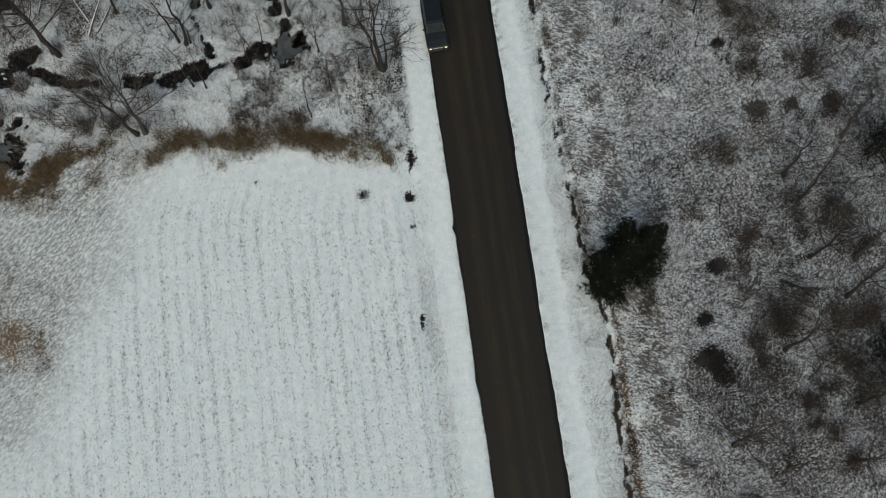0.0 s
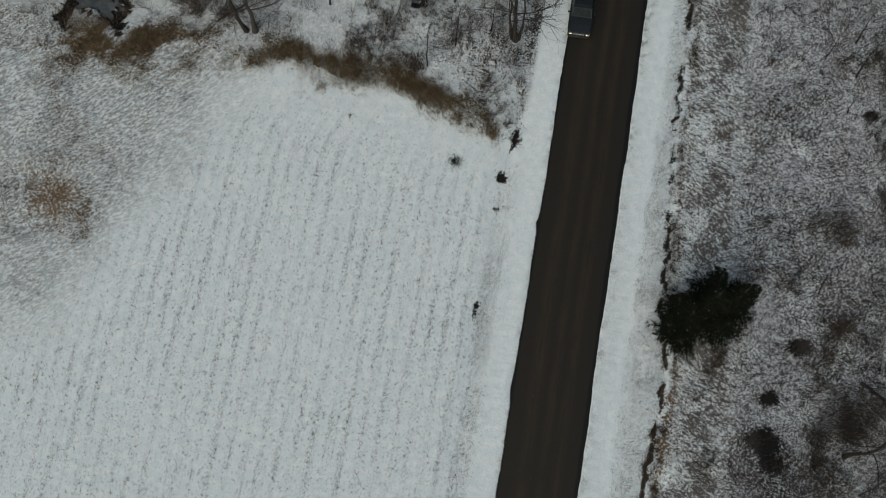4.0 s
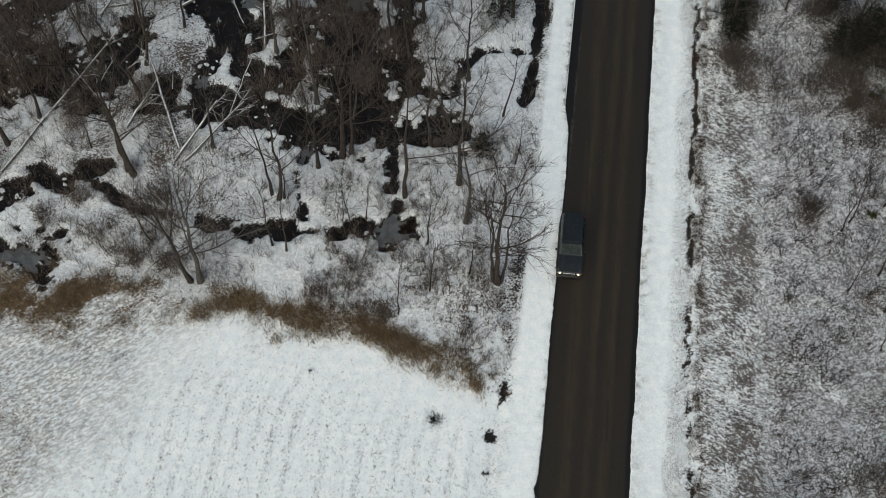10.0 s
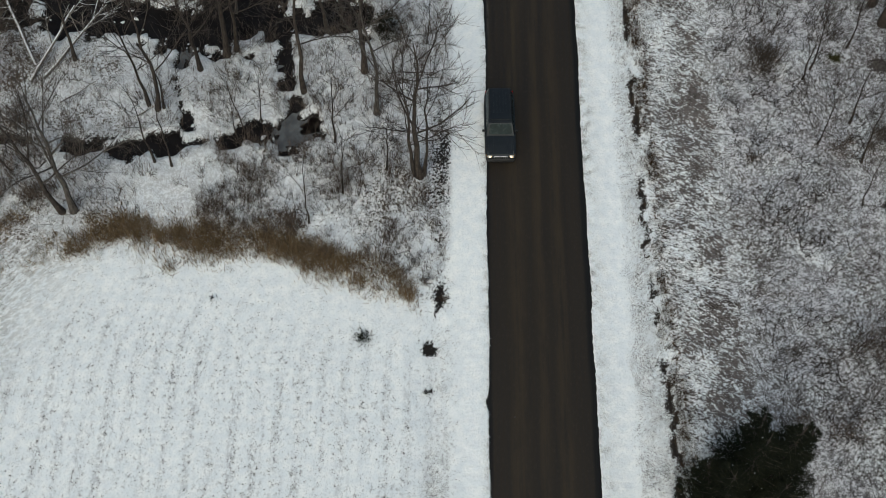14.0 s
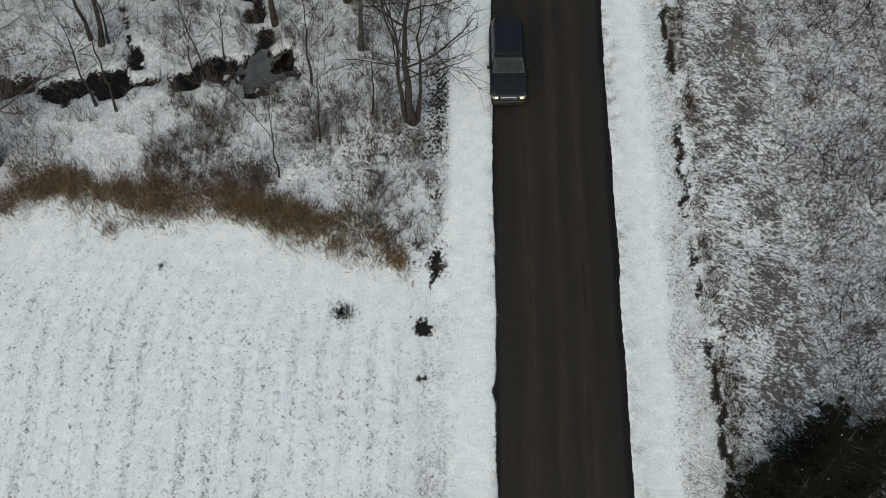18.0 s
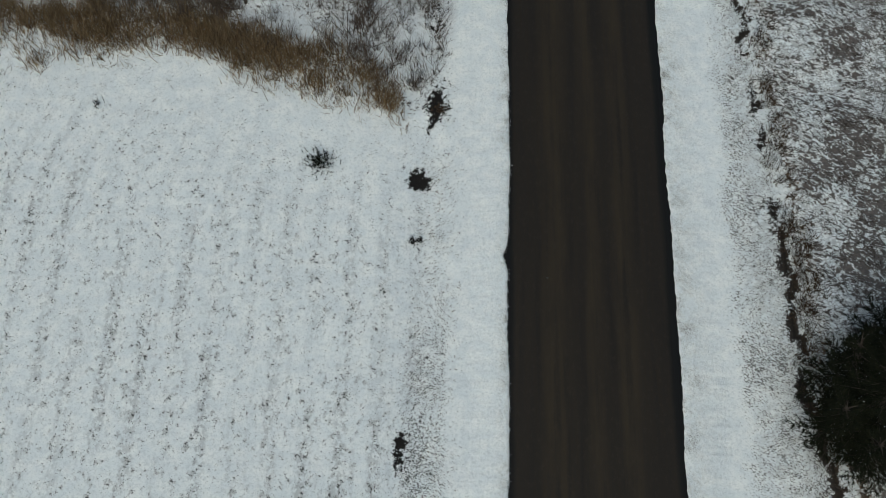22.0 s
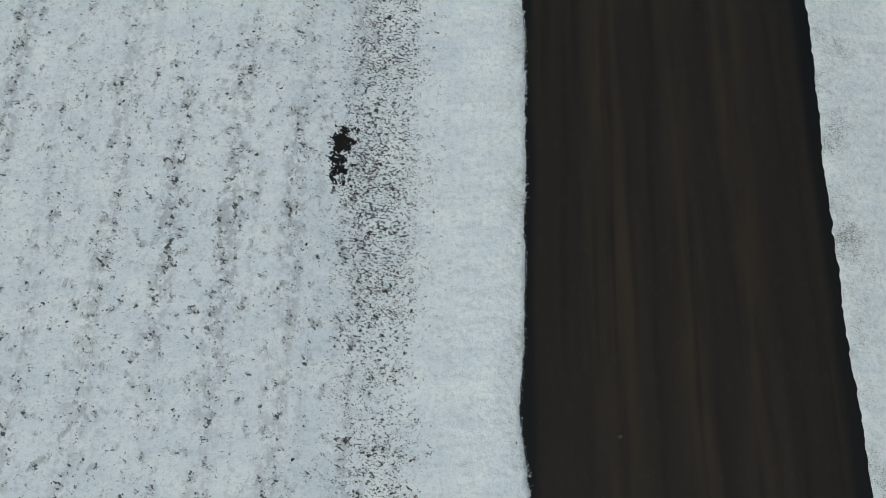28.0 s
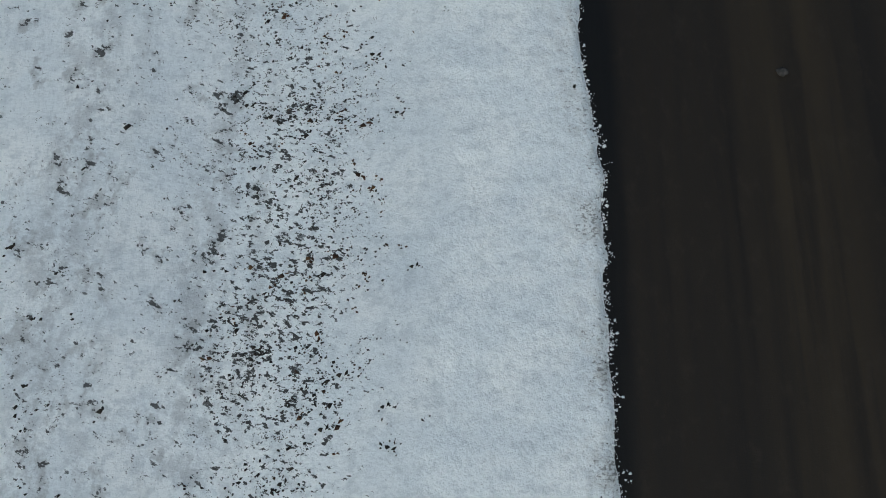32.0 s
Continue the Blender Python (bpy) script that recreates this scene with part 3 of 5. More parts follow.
attribute(ground, "twigs", np.clip(0.35 * marsh + 0.8 * thick + 0.4 * weeds + 0.15 * meadow, 0, 1))
attribute(ground, "wet", np.clip(2.0 * np.exp(-(((GX + 3.0) / 0.8) ** 2)) * (GY > 6) + 2.0 * np.exp(-(((GX - 20.3) / 1.6) ** 2) - ((GY + 11) / 6.0) ** 2) + 0.9 * field + core + verge + np.exp(-((GX + 3.2) ** 2 + (GY - 5) ** 2) / 4.0) + 2.0 * gully + ease(pool, -0.3, 0.0) + marsh * 0.35 * ease(GY, 24, 30), 0, 1))
attribute(ground, "tan", (1 - ease(pool, -1.2, -0.2)) * (GX + 4 * (GY < 10) < -4.2 + 30 * (GX > 5)) * np.clip(rim * 0.9 * (GX < -4.6) + weeds * 0.12 + 0.3 * wild * ripple(GX, GY, 3, 29) + 0.15 * meadow + 0.75 * patchy + 0.6 * southern + rust + 0.5 * np.exp(-(((off - 0.8) / 0.5) ** 2)), 0, 1))
attribute(ground, "greyed", np.clip(0.35 * wild * ease(GY, 8, 12) + thick, 0, 1))

water = mesh_object("marsh_water", [(-62, 12, -0.46), (-3, 12, -0.46), (-3, 58, -0.46), (-62, 58, -0.46)], [np.array([[0, 1, 2, 3]])], MAT_WATER)
tagged(water, "still black marsh water between snowy hummocks", "water", kind="structure")


# ---- road and ploughed snow ----
def strip(name, us, vs, place, mat, smooth=True):
    U, V = np.meshgrid(us, vs)
    x, y, z = place(U, V)
    i = np.arange(U.size).reshape(U.shape)
    q = np.stack([i[:-1, :-1], i[:-1, 1:], i[1:, 1:], i[1:, :-1]], -1).reshape(-1, 4)
    return mesh_object(name, np.stack([x, y, z], -1), q, mat, smooth=smooth), U, V


road, U, V = strip("road", np.linspace(-0.5, ROAD + 0.5, 36), np.arange(-300, 300.1, 2.0),
                   lambda u, v: (u, v, 0.03 - 0.004 * (u - ROAD / 2) ** 2), MAT_ROAD)
tagged(road, "dark wet country road with brown tyre tracks", "road", kind="structure")
attribute(road, "melt", 1 - ease(U, -0.1, 0.4) + 0.9 * ease(U, ROAD - 0.55, ROAD - 0.1))
attribute(road, "slush", ease(V, 23, 30) * (1 - ease(U, -0.25, 0.3)) * (1 - ease(V, 36, 42)))


def west_edge(y):
    e = (ripple(y * 0 + 3, y, 1.7, 41, 2) - 0.5) * 0.12 + (ripple(y * 0 + 5, y, 0.37, 46, 1) - 0.5) * 0.09 * ripple(y * 0 + 8, y, 1.1, 55, 1) + (ripple(y * 0 + 5, y, 0.15, 53, 3) - 0.5) * 0.13 * ripple(y * 0 + 8, y, 0.7, 56, 2) + (ripple(y * 0, y, 6, 42) - 0.5) * 0.2
    return e - 0.55 * ease(y, 29, 33) - 0.12 * np.exp(-((y + 13.2) / 0.9) ** 2) - 0.16 * np.exp(-((y) / 0.3) ** 2)


def east_edge(y):
    return ROAD + (ripple(y * 0 + 7, y, 1.7, 43, 2) - 0.5) * 0.1 + (ripple(y * 0 + 7, y, 0.2, 54, 2) - 0.5) * 0.08 + (ripple(y * 0, y, 5, 44) - 0.5) * 0.16


def bank_west(u, v):
    edge = west_edge(v)
    inner = -1.75 + 0.7 * (ripple(v * 0 + 2, v, 1.3, 60, 3) - 0.5) + 0.5 * (ripple(v * 0 + 2, v, 0.3, 63, 3) - 0.5)
    x = inner + (edge - inner) * u
    prof = ease(u, 0.0, 0.9)
    base = ground_height(np.minimum(x, -1.0), v) - 0.015
    z = base * (1 - prof) + prof * (0.02 + 0.03 * ripple(x, v, 0.5, 46, 3)) + 0.014 * (ripple(x, v, 0.16, 47, 3) - 0.3) * prof
    return x, v, np.where(u > 0.999, -0.03, np.where(u < 0.001, base - 0.08, z))


def bank_east(u, v):
    edge = east_edge(v)
    outer = 7.95 + 0.4 * (ripple(v * 0 + 2, v, 1.1, 61, 3) - 0.5) + 0.5 * (ripple(v * 0 + 2, v, 0.3, 62, 3) - 0.5)
    x = edge + (outer - edge) * u
    prof = ease(1 - u, 0.0, 0.8)
    ridge = 0.05 * np.exp(-(((x - 7.8 - 0.3 * (ripple(x * 0, v, 4, 52) - 0.5)) / 0.3) ** 2))
    base = ground_height(np.maximum(x, ROAD + 1.0), v) - 0.015
    z = base * (1 - prof) + prof * (0.02 + 0.03 * ripple(x, v, 0.5, 49, 3) + ridge) + 0.016 * (ripple(x, v, 0.16, 50, 3) - 0.3) * prof
    return x, v, np.where(u < 0.001, -0.03, np.where(u > 0.999, base - 0.08, z))


along = np.concatenate([np.arange(-300, -46, 4.0), np.arange(-46, -22, 0.09), np.arange(-22, 6, 0.03), np.arange(6, 58, 0.09), np.arange(58, 301, 4.0)])
for name, fn, lab in (("snow_bank_west", bank_west, "low ploughed snow bank beside the stubble field"), ("snow_bank_east", bank_east, "low ploughed snow bank along the thicket side")):
    ob, U, V = strip(name, np.linspace(0, 1, 27), along, fn, MAT_BANK)
    tagged(ob, lab, "snow bank", kind="structure")
    near = U if fn is bank_west else 1 - U
    wide = 0.62 if fn is bank_west else 0.2
    attribute(ob, "dirt", ease(near, wide, 1.0) * (0.45 + 0.9 * ripple(U, V, 4, 51)) + ease(near, 0.3, 0.7) * ease(V, 28, 34) * (fn is bank_west) * 0.6)


# ---- loose stuff laid by the thousand ----
def tube(points, radii, sides):
    """Rings round a line of points: verts and quads."""
    points, radii = np.asarray(points, float), np.asarray(radii, float)
    way = np.gradient(points, axis=0)
    way /= np.linalg.norm(way, axis=1, keepdims=True) + 1e-9
    ref = np.where(np.abs(way[:, 2:3]) > 0.9, (1.0, 0, 0), (0, 0, 1.0))
    a = np.cross(way, ref)
    a /= np.linalg.norm(a, axis=1, keepdims=True) + 1e-9
    b = np.cross(way, a)
    ang = np.arange(sides) * 2 * math.pi / sides
    v = points[:, None] + radii[:, None, None] * (np.cos(ang)[None, :, None] * a[:, None] + np.sin(ang)[None, :, None] * b[:, None])
    n = len(points)
    i = np.arange(n * sides).reshape(n, sides)
    j = np.roll(i, -1, axis=1)
    q = np.stack([i[:-1], j[:-1], j[1:], i[1:]], -1).reshape(-1, 4)
    return v.reshape(-1, 3), q


def gather(pieces):
    """Joins (verts, quads) pairs."""
    vs, fs, n = [], [], 0
    for v, f in pieces:
        vs.append(v)
        fs.append(f + n)
        n += len(v)
    return np.concatenate(vs), np.concatenate(fs)


def bent_line(rng, start, way, length, steps, wander, lift=0.0):
    pts, d = [np.array(start, float)], np.array(way, float)
    for _ in range(steps):
        d = d + rng.normal(0, wander, 3) + (0, 0, lift)
        d /= np.linalg.norm(d)
        pts.append(pts[-1] + d * length / steps)
    return np.array(pts)


def taper(points, radius):
    """A three-sided stem that runs out to a point, in triangles."""
    points = np.asarray(points, float)
    v, q = tube(points[:-1], np.linspace(radius, radius * 0.6, len(points) - 1), 3) if len(points) > 2 else (points[0] + radius * np.array([(1, 0, 0), (-0.5, 0.87, 0), (-0.5, -0.87, 0)]), np.zeros((0, 4), int))
    tri = np.concatenate([q[:, [0, 1, 2]], q[:, [0, 2, 3]]])
    n = len(v)
    top = np.array([[n - 3, n - 2, n], [n - 2, n - 1, n], [n - 1, n - 3, n]])
    return np.concatenate([v, points[-1:]]), np.concatenate([tri, top])


def sprig(rng, stems, height, spread, thick, forks=1, wander=0.22, steps=2, foot=0.06):
    out = []
    for _ in range(stems):
        a = rng.uniform(0, 2 * math.pi)
        out_way = rng.uniform(0.15, 1.0) * spread
        d = np.array([math.cos(a) * out_way, math.sin(a) * out_way, 1.0])
        h = height * rng.uniform(0.5, 1.1)
        pts = bent_line(rng, rng.normal(0, foot * height, 3) * (1, 1, 0), d / np.linalg.norm(d), h, steps, wander)
        out.append(taper(pts, thick))
        for _ in range(forks):
            k = rng.uniform(0.25, 0.9)
            p = pts[0] + (pts[-1] - pts[0]) * k if steps < 2 else pts[1] + (pts[2] - pts[1]) * max(0, k - 0.4)
            d2 = pts[-1] - pts[0] + rng.normal(0, 0.5, 3) * h
            out.append(taper([p, p + d2 / np.linalg.norm(d2) * h * rng.uniform(0.3, 0.6)], thick * 0.6))
    return gather(out)


def scatter(name, templates, xy, scale, mat, label, category, rng, sink=0.03, swing=math.pi, level=None, way=0.35):
    """Lays turned copies of the templates on the ground as one object of uncountable stuff."""
    xy, scale = np.asarray(xy), np.asarray(scale)
    z = ground_height(xy[:, 0], xy[:, 1]) - sink
    if level is not None:
        z = np.full(len(xy), level)
    pick = rng.integers(0, len(templates), len(xy))
    turn = way + rng.uniform(-swing, swing, len(xy))
    vs, fs, n = [], [], 0
    for k, (v, f) in enumerate(templates):
        s = np.nonzero(pick == k)[0]
        if not len(s):
            continue
        c, d = np.cos(turn[s])[:, None], np.sin(turn[s])[:, None]
        x = (v[None, :, 0] * c - v[None, :, 1] * d) * scale[s, None] + xy[s, 0, None]
        y = (v[None, :, 0] * d + v[None, :, 1] * c) * scale[s, None] + xy[s, 1, None]
        w = v[None, :, 2] * scale[s, None] + z[s, None]
        vs.append(np.stack([x, y, w], -1).reshape(-1, 3))
        fs.append((f[None] + (np.arange(len(s)) * len(v))[:, None, None]).reshape(-1, f.shape[1]) + n)
        n += len(s) * len(v)
    ob = mesh_object(name, np.concatenate(vs), np.concatenate(fs), mat)
    return tagged(ob, label, category, kind="stuff")


def spread_points(rng, count, x0, x1, y0, y1, keep):
    """Random places in a rectangle, thinned by keep(x, y), a chance from 0 to 1."""
    x, y = rng.uniform(x0, x1, count), rng.uniform(y0, y1, count)
    k = rng.uniform(0, 1, count) < keep(x, y)
    return np.stack([x[k], y[k]], -1)


# ---- trees ----
def branch_set(rng, start, way, length, thick, depth, twig):
    """A limb with its side branches and twigs: (tubes of wood, tubes of twigs)."""
    steps = 5 if depth > 1 else 3
    pts = bent_line(rng, start, way, length, steps, 0.11, 0.04)
    wood = [tube(pts, np.linspace(thick, thick * 0.35, len(pts)), 5 if thick > 0.03 else 3)]
    if depth == 0:
        return wood
    count = int(rng.integers(5, 8)) if depth > 1 else int(rng.integers(6, 10))
    for _ in range(count):
        k = rng.uniform(0.25, 1.0) * (len(pts) - 1)
        i = min(int(k), len(pts) - 2)
        p = pts[i] + (pts[i + 1] - pts[i]) * (k - i)
        d = (pts[i + 1] - pts[i]) / np.linalg.norm(pts[i + 1] - pts[i]) + rng.normal(0, 0.55, 3)
        d[2] += 0.12
        d /= np.linalg.norm(d)
        wood += branch_set(rng, p, d, length * rng.uniform(0.35, 0.62), max(twig, thick * 0.42), depth - 1, twig)
    return wood


def bare_tree(x, y, height, girth, seed, label, mat=None, lean=(0.0, 0.0), limbs=8, depth=2, low=0.3, spread=0.85):
    rng = np.random.default_rng(seed)
    mat = mat or MAT_BARK
    tree = new("bare_tree")
    tree.location = (x, y, float(ground_height(x, y)) - 0.08)
    tagged(tree, label, "tree", group="leafless trees")
    n = 9
    pts, sway = np.zeros((n, 3)), np.zeros(2)
    for k in range(1, n):
        f = k / (n - 1)
        sway = sway + rng.normal(0, 0.010, 2) * height
        pts[k] = (lean[0] * f * height + sway[0], lean[1] * f * height + sway[1], f * height)
    radii = girth * (1 - 0.86 * np.linspace(0, 1, n) ** 0.8)
    radii[0] *= 1.35
    v, f = tube(pts, radii, 8)
    mesh_object("trunk", v, f, mat, tree, smooth=True)
    for b in range(limbs):
        k = low + (0.97 - low) * (b + rng.uniform(0, 0.8)) / limbs
        i = min(int(k * (n - 1)), n - 2)
        p = pts[i] + (pts[i + 1] - pts[i]) * (k * (n - 1) - i)
        a = b * 2.4 + rng.uniform(-0.6, 0.6)
        up = 0.35 + 0.9 * k
        d = np.array([math.cos(a) * spread, math.sin(a) * spread, up])
        d /= np.linalg.norm(d)
        size = height * (0.20 + 0.30 * (1 - k)) * rng.uniform(0.8, 1.25)
        pieces = branch_set(rng, p, d, size, girth * (0.36 - 0.2 * k), depth, 0.011)
        limb = mesh_object("limb", *pieces[0], mat, tree)
        tagged(mesh_object("twig_spray", *gather(pieces[1:]), mat, limb), kind="stuff")
    return tree


def conifer(x, y, height, radius, seed, label, dense=1.0, leaders=((0.0, 0.0, 1.0, 1.0),)):
    """An evergreen of one or more leaders (dx, dy, share of the height, share of the radius), each with tiers of rising boughs."""
    rng = np.random.default_rng(seed)
    tree = new("conifer_tree")
    tree.location = (x, y, float(ground_height(x, y)) - 0.05)
    tagged(tree, label, "conifer tree")
    flecks = []
    for dx, dy, share, wide in leaders:
        high, broad, foot = height * share, radius * wide, np.array([dx, dy, 0.0])
        v, f = tube([foot * 0.35, foot * 0.8 + (0.05, 0, high * 0.4), foot + (0.0, 0.05, high)], (0.02 * high, 0.013 * high, 0.01), 7)
        mesh_object("trunk", v, f, MAT_BARK, tree)
        tiers = int(high * 1.5)
        lobes = rng.uniform(0.62, 1.2, 9)
        for k in range(tiers):
            z = high * (0.08 + 0.88 * k / tiers)
            reach = broad * (1 - ((z / high) - 0.08) / 0.97) ** 0.8
            count = int(5 + 5 * reach / broad)
            for b in range(count):
                a = (b + rng.uniform(-0.4, 0.4)) * 2 * math.pi / count + k * 0.7
                r = max(0.3, reach * rng.uniform(0.65, 1.15) * lobes[int(a / (2 * math.pi) * 9) % 9])
                out = np.array([math.cos(a), math.sin(a), 0])
                side = np.array([-math.sin(a), math.cos(a), 0])
                lift = rng.uniform(0.05, 0.45)
                line = np.array([(0, 0, z), out * r * 0.55 + (0, 0, z + 0.55 * lift * r), out * r + (0, 0, z + lift * r)]) + foot * (0.7 + 0.3 * z / high)
                v, f = tube(line, (0.03, 0.018, 0.006), 3)
                bough = mesh_object("bough", v, f, MAT_BARK, tree)
                count_in = int((4 + 8 * r / 2) * dense) + 3
                q = rng.uniform(0.12, 1.0, (count_in, 1))
                p = line[0] + (line[2] - line[0]) * q
                w = out * rng.uniform(0.5, 1.0, (count_in, 1)) + side * rng.uniform(0.2, 1.0, (count_in, 1)) * rng.choice((-1.0, 1.0), (count_in, 1))
                w[:, 2] += rng.normal(0.15, 0.2, count_in)
                w /= np.linalg.norm(w, axis=1, keepdims=True)
                span = (0.14 + 0.45 * (1.05 - q)) * min(1.5, r)
                p, w, span = np.repeat(p, 6, 0), np.repeat(w, 6, 0), np.repeat(span, 6, 0)
                base = p + w * span * rng.uniform(0, 1, (len(p), 1))
                d = w + rng.normal(0, 0.5, w.shape)
                tip = base + d / np.linalg.norm(d, axis=1, keepdims=True) * rng.uniform(0.12, 0.26, (len(p), 1))
                thick = rng.uniform(0.012, 0.026, (len(p), 1, 1)) * np.array([(1, 0, 0), (-0.5, 0.87, 0), (-0.5, -0.87, 0)])
                v = np.concatenate([base[:, None] + thick, tip[:, None]], 1).reshape(-1, 3)
                f = (np.arange(len(p))[:, None, None] * 4 + np.array([[0, 1, 3], [1, 2, 3], [2, 0, 3]])).reshape(-1, 3)
                for c in (tip + (0, 0, 0.05))[rng.uniform(0, 1, len(tip)) < (0.0018 if len(leaders) > 3 else 0)]:
                    size = rng.uniform(0.014, 0.040)
                    flecks.append((c + size * np.array([(1.4, 0, 0), (0, 1, 0), (-1.2, 0.2, 0), (0, -0.9, 0), (0, 0, 0.7)]) * rng.uniform(0.5, 1.4, (5, 3)), np.array([[0, 1, 4], [1, 2, 4], [2, 3, 4], [3, 0, 4]])))
                tagged(mesh_object("needles", v, f, MAT_NEEDLE, bough), kind="stuff")
    if flecks:
        v, f = gather(flecks)
        tagged(mesh_object("caught_snow", v, f, MAT_CLUMP, tree, "white flecks of snow caught on the boughs"), kind="stuff")
    return tree


GREY = "tall leafless grey-brown tree standing in the snowy marsh"
SLIM = "slim leafless sapling rising from the snowy thicket"
TREES = (
    (-4.2, 15.3, 14.0, 0.20, (-0.03, 0.03), 10), (-4.45, 15.35, 12.0, 0.13, (-0.09, 0.04), 9), (-3.95, 15.4, 11.0, 0.11, (0.03, 0.06), 9), (-7.1, 20.1, 14.5, 0.17, (-0.02, 0.04), 9), (-8.0, 23.5, 15.0, 0.21, (-0.02, 0.05), 11),
    (-11.9, 21.8, 15.5, 0.18, (-0.04, 0.04), 8), (-17.2, 24.8, 15.0, 0.24, (-0.02, 0.05), 10), (-16.6, 25.2, 13.0, 0.17, (0.06, 0.06), 8),
    (-21.3, 20.3, 14.0, 0.17, (-0.06, 0.05), 8), (-21.9, 20.6, 12.5, 0.13, (-0.08, 0.02), 7), (-25.6, 12.6, 13.0, 0.24, (-0.03, 0.06), 12),
    (-26.3, 12.5, 11.5, 0.21, (-0.16, 0.05), 11), (-32.7, 21.0, 14.0, 0.24, (-0.05, 0.04), 10), (-33.2, 21.3, 13.0, 0.20, (-0.10, 0.04), 9),
    (-13.7, 38.5, 15.0, 0.2, (0.0, 0.03), 9), (-12.9, 38.9, 14.0, 0.17, (0.03, 0.03), 8), (-42.1, 38.6, 14.0, 0.22, (-0.05, 0.03), 9),
    (-20.0, 29.5, 14.0, 0.18, (-0.03, 0.05), 9), (-22.5, 34.0, 15.0, 0.2, (-0.02, 0.04), 9), (-38.5, 27.0, 13.0, 0.17, (-0.1, 0.03), 9),
    (-43.0, 22.5, 13.0, 0.2, (-0.06, 0.04), 9), (-5.5, 40.5, 12.0, 0.15, (-0.02, 0.02), 8), (-50.0, -6.6, 10.5, 0.2, (0.02, 0.06), 13),
    (-36.0, 36.0, 13.5, 0.17, (-0.03, 0.05), 8), (-47.0, 31.0, 13.0, 0.2, (-0.05, 0.05), 9), (-24.5, 43.0, 14.0, 0.2, (0, 0.04), 9),
    (26.5, 29.5, 15.0, 0.21, (0.03, 0.04), 9), (26.9, 27.8, 15.0, 0.24, (0.04, 0.04), 9), (25.1, 30.2, 13.0, 0.13, (0.02, 0.03), 7),
    (29.2, -6.8, 12.0, 0.15, (0.08, 0.02), 8), (31.6, -10.6, 12.0, 0.16, (0.09, 0.02), 8), (32.9, -7.6, 12.0, 0.16, (0.04, 0.04), 8),
    (19.9, -21.4, 11.0, 0.18, (0.0, 0.05), 14), (23.9, -23.8, 9.0, 0.11, (0.12, 0.02), 8), (28.8, -24.1, 10.0, 0.16, (0.06, 0.0), 10),
    (25.6, -14.3, 11.0, 0.15, (0.1, 0.06), 9), (29.5, -1.6, 11.0, 0.14, (0.08, 0.06), 8), (28.5, 0.6, 11.0, 0.14, (0.08, 0.04), 8),
    (34.2, 3.3, 12.0, 0.16, (0.05, 0.04), 8), (30.5, -19.5, 10.0, 0.15, (0.1, 0.04), 9), (12.6, 41.3, 9.0, 0.13, (0.02, 0.03), 10), (22.2, 41.2, 12, 0.16, (0.02, 0.04), 9),
)
for k, (x, y, h, g, lean, limbs) in enumerate(TREES):
    bare_tree(x, y, h * 0.86, g * (0.95 if x < -5 else 1.15), 100 + k, GREY if x < 0 else "leafless tree with thin grey limbs in the snowy thicket", MAT_BARK if k % 7 != 3 else MAT_PALE, lean, limbs)
rng = np.random.default_rng(55)
for k in range(34):
    x, y = (rng.uniform(-47, -9), rng.uniform(19, 46)) if k < 20 else (rng.normal(-18, 4.0), rng.uniform(28, 44)) if k < 28 else (rng.uniform(-48, -37), rng.uniform(24, 36))
    bare_tree(x, y, rng.uniform(8, 12.5), rng.uniform(0.09, 0.17), 300 + k, "thin leafless tree among fallen trunks in the marsh", MAT_BARK if k % 4 else MAT_PALE, tuple(rng.normal(0, 0.06, 2)), 8, 2, 0.35, 0.6)
SAPLINGS = (
    (-21.0, 16.2), (-19.9, 15.9), (-15.9, 18.1), (-15.6, 19.1), (-14.5, 19.6), (-9.7, 17.9), (-6.3, 15.7), (-9.0, 14.0), (-7.9, 23.5), (-20.9, 20.4),
    (21.5, 23.9), (24.2, 25.7), (23.5, 19.6), (21.2, 18.0), (23.8, 16.6), (23.4, 13.4), (20.9, 23.1), (26.2, 36.9), (17.0, 44.3), (-3.9, 26.0),
    (27.5, 9.0), (30.0, 6.0), (22.5, -2.0), (24.3, -11.3), (27.0, -17.0), (33.0, -2.0), (35.0, -13.0), (22.0, -18.5), (-30.0, 15.5), (-36.5, 23.0), (-11.0, 11.8), (-5.3, 30.3),
)
for k, (x, y) in enumerate(SAPLINGS):
    rng = np.random.default_rng(500 + k)
    bare_tree(x, y, rng.uniform(4.5, 8.5), rng.uniform(0.05, 0.09), 600 + k, SLIM, None, tuple(rng.normal(0, 0.05, 2) + (0.0, 0.03)), 8, 1, 0.35, 0.7)

conifer(13.5, -5.5, 9.2, 2.45, 11, "dense dark green many-stemmed conifer flecked with snow beside the verge", 2.0,
        ((0.0, 0.2, 1.0, 1.0), (2.0, 0.9, 0.92, 0.95), (-1.5, -1.1, 0.78, 0.95), (1.4, -1.3, 0.68, 0.8), (0.3, 2.0, 0.84, 0.75), (-2.4, 0.3, 0.56, 0.7), (3.2, 1.7, 0.70, 0.6), (-1.7, -2.8, 0.40, 0.6), (-2.9, -1.7, 0.46, 0.65)))
conifer(33.5, -16.0, 9.0, 3.2, 12, "broad dark green conifer deep in the thicket", 1.0)
conifer(36.7, 1.4, 9.0, 2.6, 13, "dark green conifer among leafless trees", 1.0)
conifer(-6.6, 26.8, 2.4, 1.1, 14, "low bushy evergreen in the marsh", 1.4)
